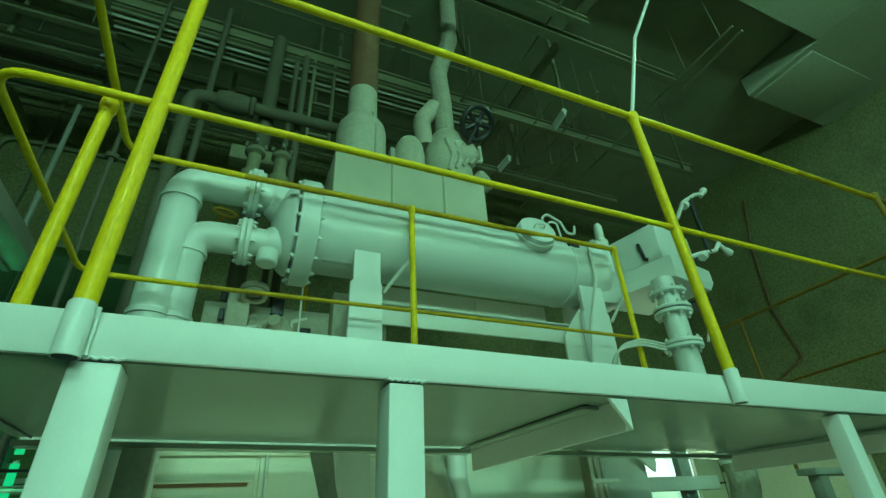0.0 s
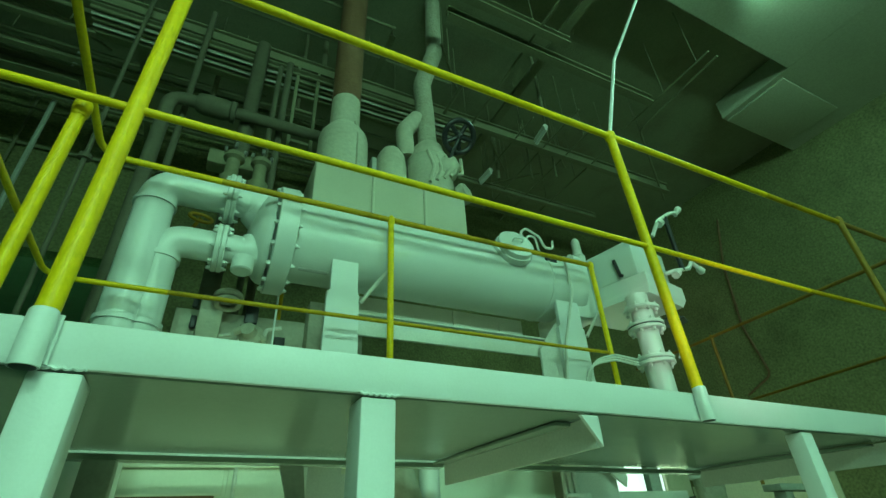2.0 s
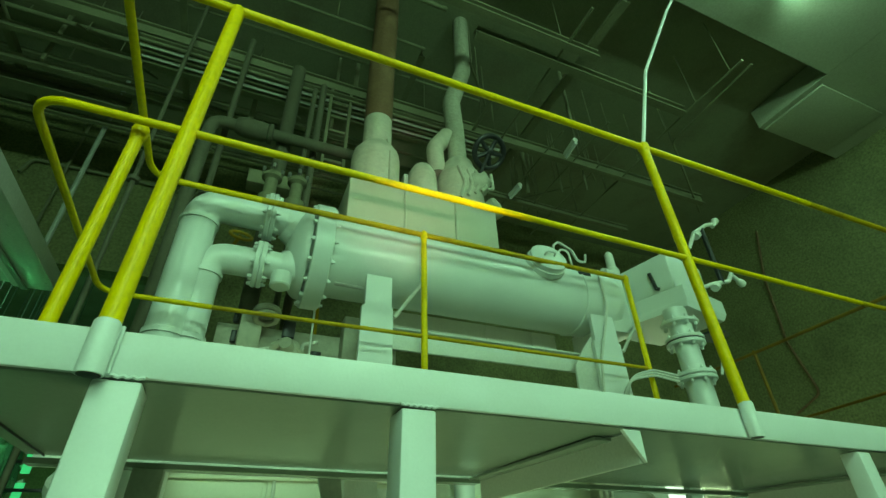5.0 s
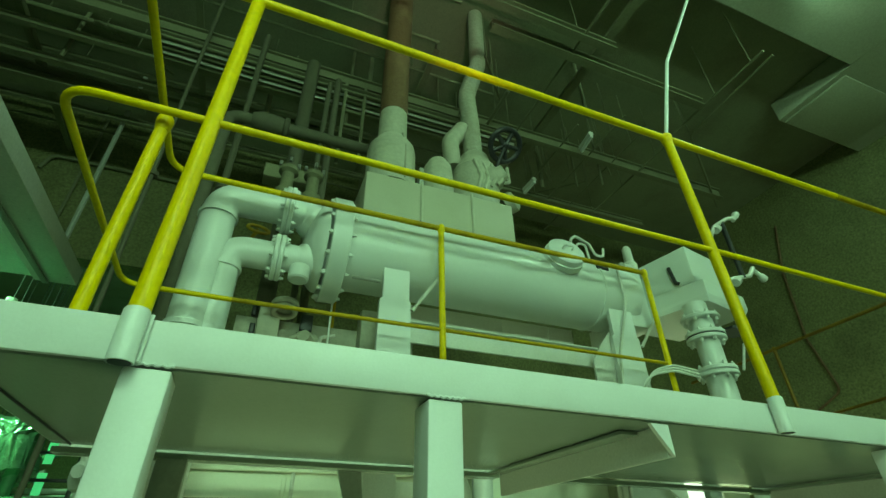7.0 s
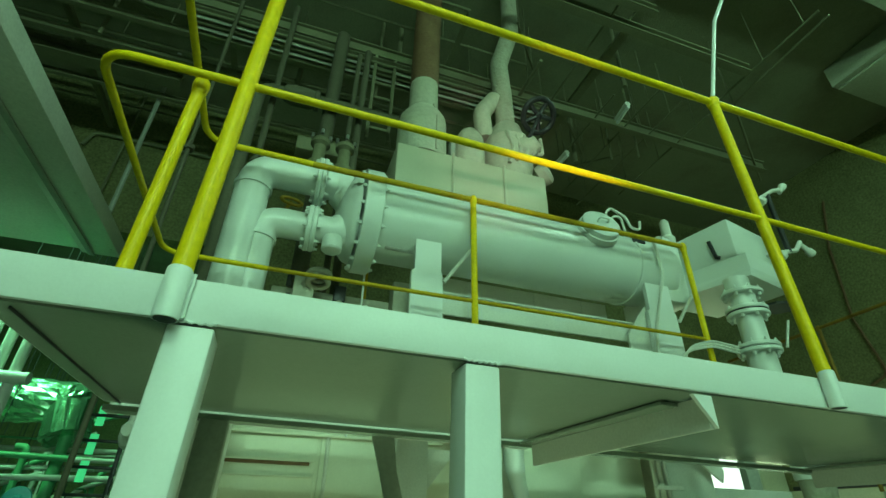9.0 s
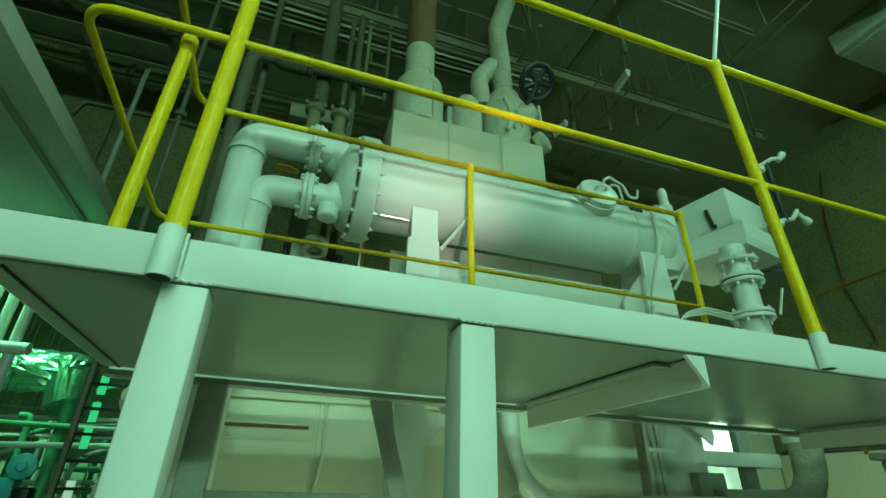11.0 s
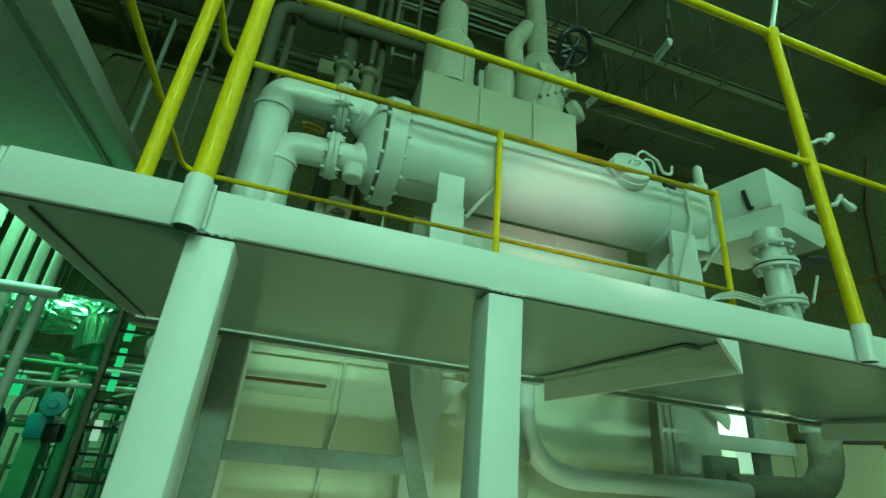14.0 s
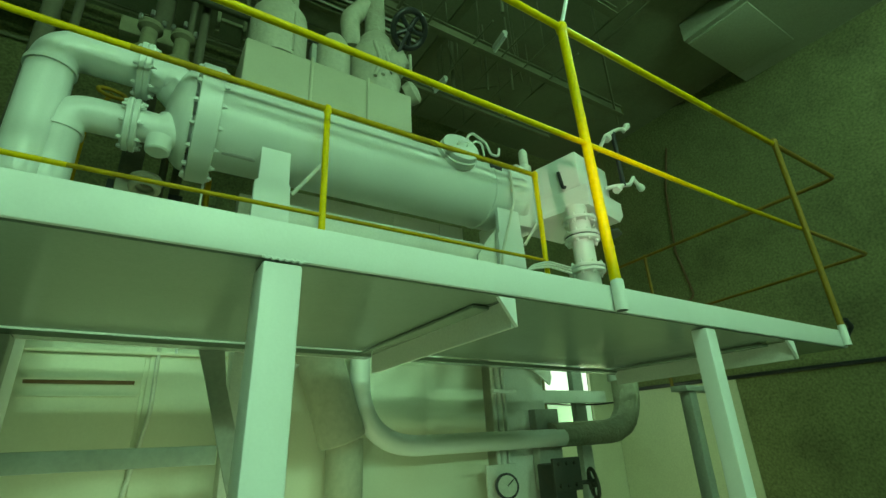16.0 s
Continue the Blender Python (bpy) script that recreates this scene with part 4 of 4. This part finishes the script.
lamp = thing("ceiling_lamp", "twin-tube fluorescent lamp under the pale ceiling slab, lit", "lamp", "ceiling lamps")
part("housing", box(3.66, 3.74, -0.22, 1.06, 5.425, TOP - 0.002, 0.01), WHITE, lamp)
for x in (3.61, 3.80):
    part("tube", tube([(x, -0.2, 5.385), (x, 1.03, 5.385)], 0.016, 10), TUBE_NEAR, lamp)
    for y in (-0.2, 1.035):
        part("tube_holder", box(min(x, 3.7), max(x, 3.7), y - 0.01, y + 0.01, 5.37, 5.43, 0.003), WHITE, lamp)

# bodies for the two added low lights, both out of sight
f2 = thing("added_low_lamp", "added unseen low strip that brightens the back wall", "lamp")
part("housing", box(3.5, 4.5, 3.2, 3.28, 0.0, 0.36, 0.02), STEEL, f2)
part("tube", tube([(3.55, 3.24, 0.385), (4.45, 3.24, 0.385)], 0.014, 10), WHITE, f2)
fl = thing("added_low_lamp", "added unseen low strip that brightens the casing under the platform", "lamp")
part("housing", box(0.12, 1.38, 1.66, 1.76, 0.0, 0.36, 0.02), STEEL, fl)
part("tube", tube([(0.16, 1.72, 0.385), (1.34, 1.72, 0.385)], 0.014, 10), glow("added_low_tube", (0.7, 1.0, 0.6), 4), fl)
for x in (-0.4, 2.3):
    wl = thing("wall_lamp", "fluorescent wall lamp behind the walkway, lit", "lamp", "wall lamps")
    part("housing", box(x - 0.65, x + 0.65, -4.49, -4.30, 3.49, 3.75, 0.02), WHITE, wl)
    part("tube", tube([(x - 0.6, -4.28, 3.62), (x + 0.6, -4.28, 3.62)], 0.013, 10), TUBE, wl)

# conduit on the side wall
wp = thing("wall_conduit", "thin dark conduit clipped to the side wall", "conduit")
part("pipe", tube(fillet([(EAST - 0.03, 3.35, 5.2), (EAST - 0.03, 3.50, 4.6), (EAST - 0.03, 3.57, 3.74), (EAST - 0.03, 3.46, 3.1), (EAST - 0.03, 3.8, 2.95)], 0.1), 0.013, 10), RUST, wp)
pan = thing("ceiling_panel", "pale square access panel below the slab", "panel")
part("panel", box(4.96, 5.93, 1.56, 2.185, TOP - 0.03, TOP - 0.004, 0.003), SOFFIT, pan)

# ---- mezzanine at the side ----
mez = thing("mezzanine", "grey plated mezzanine deck with an edge beam", "mezzanine")
part("plating", box(-4.5, -1.46, 0.9, 4.38, 3.50, 3.53, 0.003), PLATE, mez)
part("edge_beam", box(-1.455, -1.18, 0.9, 4.38, 3.47, 3.60, 0.006), PLATE, mez)
part("edge_lip", box(-1.40, -1.36, 0.9, 4.38, 3.455, 3.469, 0.002), STEEL, mez)
for x in (-2.4, -3.4):
    part("stiffener", box(x - 0.01, x + 0.01, 0.95, 4.36, 3.40, 3.498, 0.002), STEEL, mez)

for x in (-1.32, -4.3):
    for y in (1.1, 4.2):
        part("hanger", tube([(x, y, 3.55), (x, y, 5.5 if y < 1.4 else 5.76)], 0.02, 8), STEEL, mez)

# ---- far hall ----
def hall_pipe(pts, r, mat, lab, rad=0.3, group="hall pipes"):
    p = thing("hall_pipe", lab, "pipe", group)
    part("pipe", tube(fillet(pts, rad, 10), r, 16), mat, p)
    return p


foil = thing("foil_duct", "big foil-lagged duct elbow shining green", "duct")
fp = fillet([V(-4.6, 7.3, 2.80).lerp(V(-2.05, 7.2, 2.80), i / 26) for i in range(27)] + [V(-1.95, 7.1, 2.40)], 0.26, 8)
fb = tube(fp, 0.24, 30)
fr = random.Random(7)
for v in fb.verts:
    v.co += Vector((fr.uniform(-1, 1), fr.uniform(-1, 1), fr.uniform(-1, 1))) * 0.016
part("duct", fb, FOIL, foil, smooth=False)
for x in (-3.4, -2.95, -2.55):
    part("band", lathe((x, 7.24, 2.80), (1, 0, 0), [(0, 0.243), (0.005, 0.255), (0.045, 0.255), (0.05, 0.243)], 28), FOIL, foil)
hall_pipe([(-1.94, 7.1, 2.44), (-1.94, 7.1, 0)], 0.06, GREENPAINT, "green painted down pipe")
for x, y, r in ((-2.26, 6.1, 0.05), (-2.44, 6.15, 0.05), (-2.62, 6.2, 0.045), (-2.80, 6.25, 0.06), (-3.02, 6.3, 0.05)):
    hall_pipe([(x, y, 0.0), (x, y, 3.98)], r, WHITE_OLD, "pale vertical pipe in the hall", group="vertical hall pipes")
hall_pipe([(-3.6, 6.12, 2.82), (-2.1, 6.05, 2.80)], 0.06, WHITE_OLD, "pale cross pipe in the hall")
lad = thing("caged_ladder", "black steel ladder frame with small panes", "ladder")
for x in (-1.36, -1.02):
    part("stile", box(x - 0.015, x + 0.015, 5.58, 5.62, 0.0, 2.75, 0.002), BLACK, lad)
for i in range(11):
    z = 0.5 + 0.215 * i
    part("rung", box(-1.345, -1.035, 5.585, 5.612, z, z + 0.025, 0.002), BLACK, lad)
for i, z in enumerate((2.12, 2.36, 1.90, 1.48)):
    part("pane", box(-1.29, -1.225, 5.613, 5.622, z, z + 0.17, 0.0), GREENGLASS if i < 3 else FROST, lad, "small lit green pane" if i < 3 else "bright lit pane")
for i in range(9):
    x = -2.9 + 0.22 * i
    hall_pipe([(x, 8.0 + 0.1 * (i % 3), 0), (x, 8.0 + 0.1 * (i % 3), 1.9 + 0.25 * (i % 4)), (x + 0.5, 8.2, 2.1 + 0.25 * (i % 4))], 0.03, GREENPAINT if i % 2 else WHITE_OLD, "thin painted pipe standing in the hall")
for x in (-4.4, -1.3):
    st = thing("pipe_stand", "plain steel stand carrying the hall pipes", "stand", "pipe stands")
    part("upright", box(x - 0.02, x + 0.02, 7.70, 7.76, 0, 2.45, 0.003), STEEL, st)
for z in (1.05, 1.5, 2.1, 2.3):
    hall_pipe([(-4.5, 7.7, z), (-1.2, 7.7, z + 0.05)], 0.028, GREENPAINT if z < 2 else WHITE_OLD, "thin painted level pipe in the hall")
hr = random.Random(11)
for i in range(34):
    x, y = hr.uniform(-3.3, -1.0), hr.uniform(6.6, 9.4)
    z1 = hr.uniform(1.2, 2.7)
    mat = hr.choice((GREENPAINT, GREENPAINT, TRUSS, WHITE_OLD, BLACK))
    pts = [(x, y, 0), (x, y, z1)] + ([(x + hr.uniform(-0.7, 0.7), y, z1)] if i % 2 else [])
    hall_pipe(pts, hr.choice((0.012, 0.018, 0.025, 0.035)), mat, "thin painted service pipe in the hall", 0.08, "hall service pipes")
for i in range(12):
    z, y = hr.uniform(1.0, 2.6), hr.uniform(6.8, 9.0)
    x0 = hr.uniform(-3.6, -2.4)
    cl = hall_pipe([(x0, y, z), (x0 + hr.uniform(0.8, 1.9), y, z + hr.uniform(-0.05, 0.05))], hr.choice((0.012, 0.02, 0.03)), hr.choice((GREENPAINT, WHITE_OLD, TRUSS)), "thin painted level pipe on a hanger", 0.08, "hall service pipes")
    part("hanger", tube([(x0 + 0.3, y, z), (x0 + 0.3, y, 5.76)], 0.005, 5), BLACK, cl)
pump = thing("turquoise_pump", "turquoise painted pump with a round cover", "pump")
part("cover", lathe((-2.01, 6.65, 1.77), (0.2, -1, 0), [(-0.2, 0.10), (0.0, 0.125), (0.03, 0.118), (0.035, 0.05), (0.06, 0.04)], 28), TEAL, pump)
part("body", box(-2.22, -2.04, 6.7, 6.90, 1.42, 1.67, 0.03), TEAL, pump)
part("stand", box(-2.2, -2.02, 6.72, 6.88, 0, 1.42, 0.01), GREENPAINT, pump)
part("motor", box(-2.02, -1.88, 6.65, 6.85, 1.40, 1.58, 0.02), BLACK, pump)
drum = thing("dark_vessel", "dark upright vessel in the hall", "vessel")
part("shell", lathe((-2.52, 6.4, 0.0), (0, 0, 1), [(0, 0.25), (1.55, 0.25), (1.68, 0.2), (1.75, 0.08)], 28), BLACK, drum)
hw = struct(new("window_2"), "bright hall windows with green light", "window")
for x0, x1, z0, z1, mat in ((-5.6, -4.9, 0.6, 2.4, GREENGLASS), (-4.2, -3.9, 1.75, 1.85, DAY), (-3.3, -2.9, 1.2, 1.9, GREENGLASS), (-2.6, -2.5, 1.0, 2.2, DAY)):
    part("pane", box(x0, x1, 12.93, 12.96, z0, z1, 0), mat, hw, smooth=False)
    part("frame", box(x0 - 0.05, x1 + 0.05, 12.962, 12.99, z0 - 0.05, z1 + 0.05, 0.004), STEEL, hw)
hb = thing("hall_wall_panel", "pale panelled cabin wall in the hall", "panel")
part("panel", box(-4.5, -1.6, 9.6, 9.7, 0, 1.9, 0.01), PALE, hb)

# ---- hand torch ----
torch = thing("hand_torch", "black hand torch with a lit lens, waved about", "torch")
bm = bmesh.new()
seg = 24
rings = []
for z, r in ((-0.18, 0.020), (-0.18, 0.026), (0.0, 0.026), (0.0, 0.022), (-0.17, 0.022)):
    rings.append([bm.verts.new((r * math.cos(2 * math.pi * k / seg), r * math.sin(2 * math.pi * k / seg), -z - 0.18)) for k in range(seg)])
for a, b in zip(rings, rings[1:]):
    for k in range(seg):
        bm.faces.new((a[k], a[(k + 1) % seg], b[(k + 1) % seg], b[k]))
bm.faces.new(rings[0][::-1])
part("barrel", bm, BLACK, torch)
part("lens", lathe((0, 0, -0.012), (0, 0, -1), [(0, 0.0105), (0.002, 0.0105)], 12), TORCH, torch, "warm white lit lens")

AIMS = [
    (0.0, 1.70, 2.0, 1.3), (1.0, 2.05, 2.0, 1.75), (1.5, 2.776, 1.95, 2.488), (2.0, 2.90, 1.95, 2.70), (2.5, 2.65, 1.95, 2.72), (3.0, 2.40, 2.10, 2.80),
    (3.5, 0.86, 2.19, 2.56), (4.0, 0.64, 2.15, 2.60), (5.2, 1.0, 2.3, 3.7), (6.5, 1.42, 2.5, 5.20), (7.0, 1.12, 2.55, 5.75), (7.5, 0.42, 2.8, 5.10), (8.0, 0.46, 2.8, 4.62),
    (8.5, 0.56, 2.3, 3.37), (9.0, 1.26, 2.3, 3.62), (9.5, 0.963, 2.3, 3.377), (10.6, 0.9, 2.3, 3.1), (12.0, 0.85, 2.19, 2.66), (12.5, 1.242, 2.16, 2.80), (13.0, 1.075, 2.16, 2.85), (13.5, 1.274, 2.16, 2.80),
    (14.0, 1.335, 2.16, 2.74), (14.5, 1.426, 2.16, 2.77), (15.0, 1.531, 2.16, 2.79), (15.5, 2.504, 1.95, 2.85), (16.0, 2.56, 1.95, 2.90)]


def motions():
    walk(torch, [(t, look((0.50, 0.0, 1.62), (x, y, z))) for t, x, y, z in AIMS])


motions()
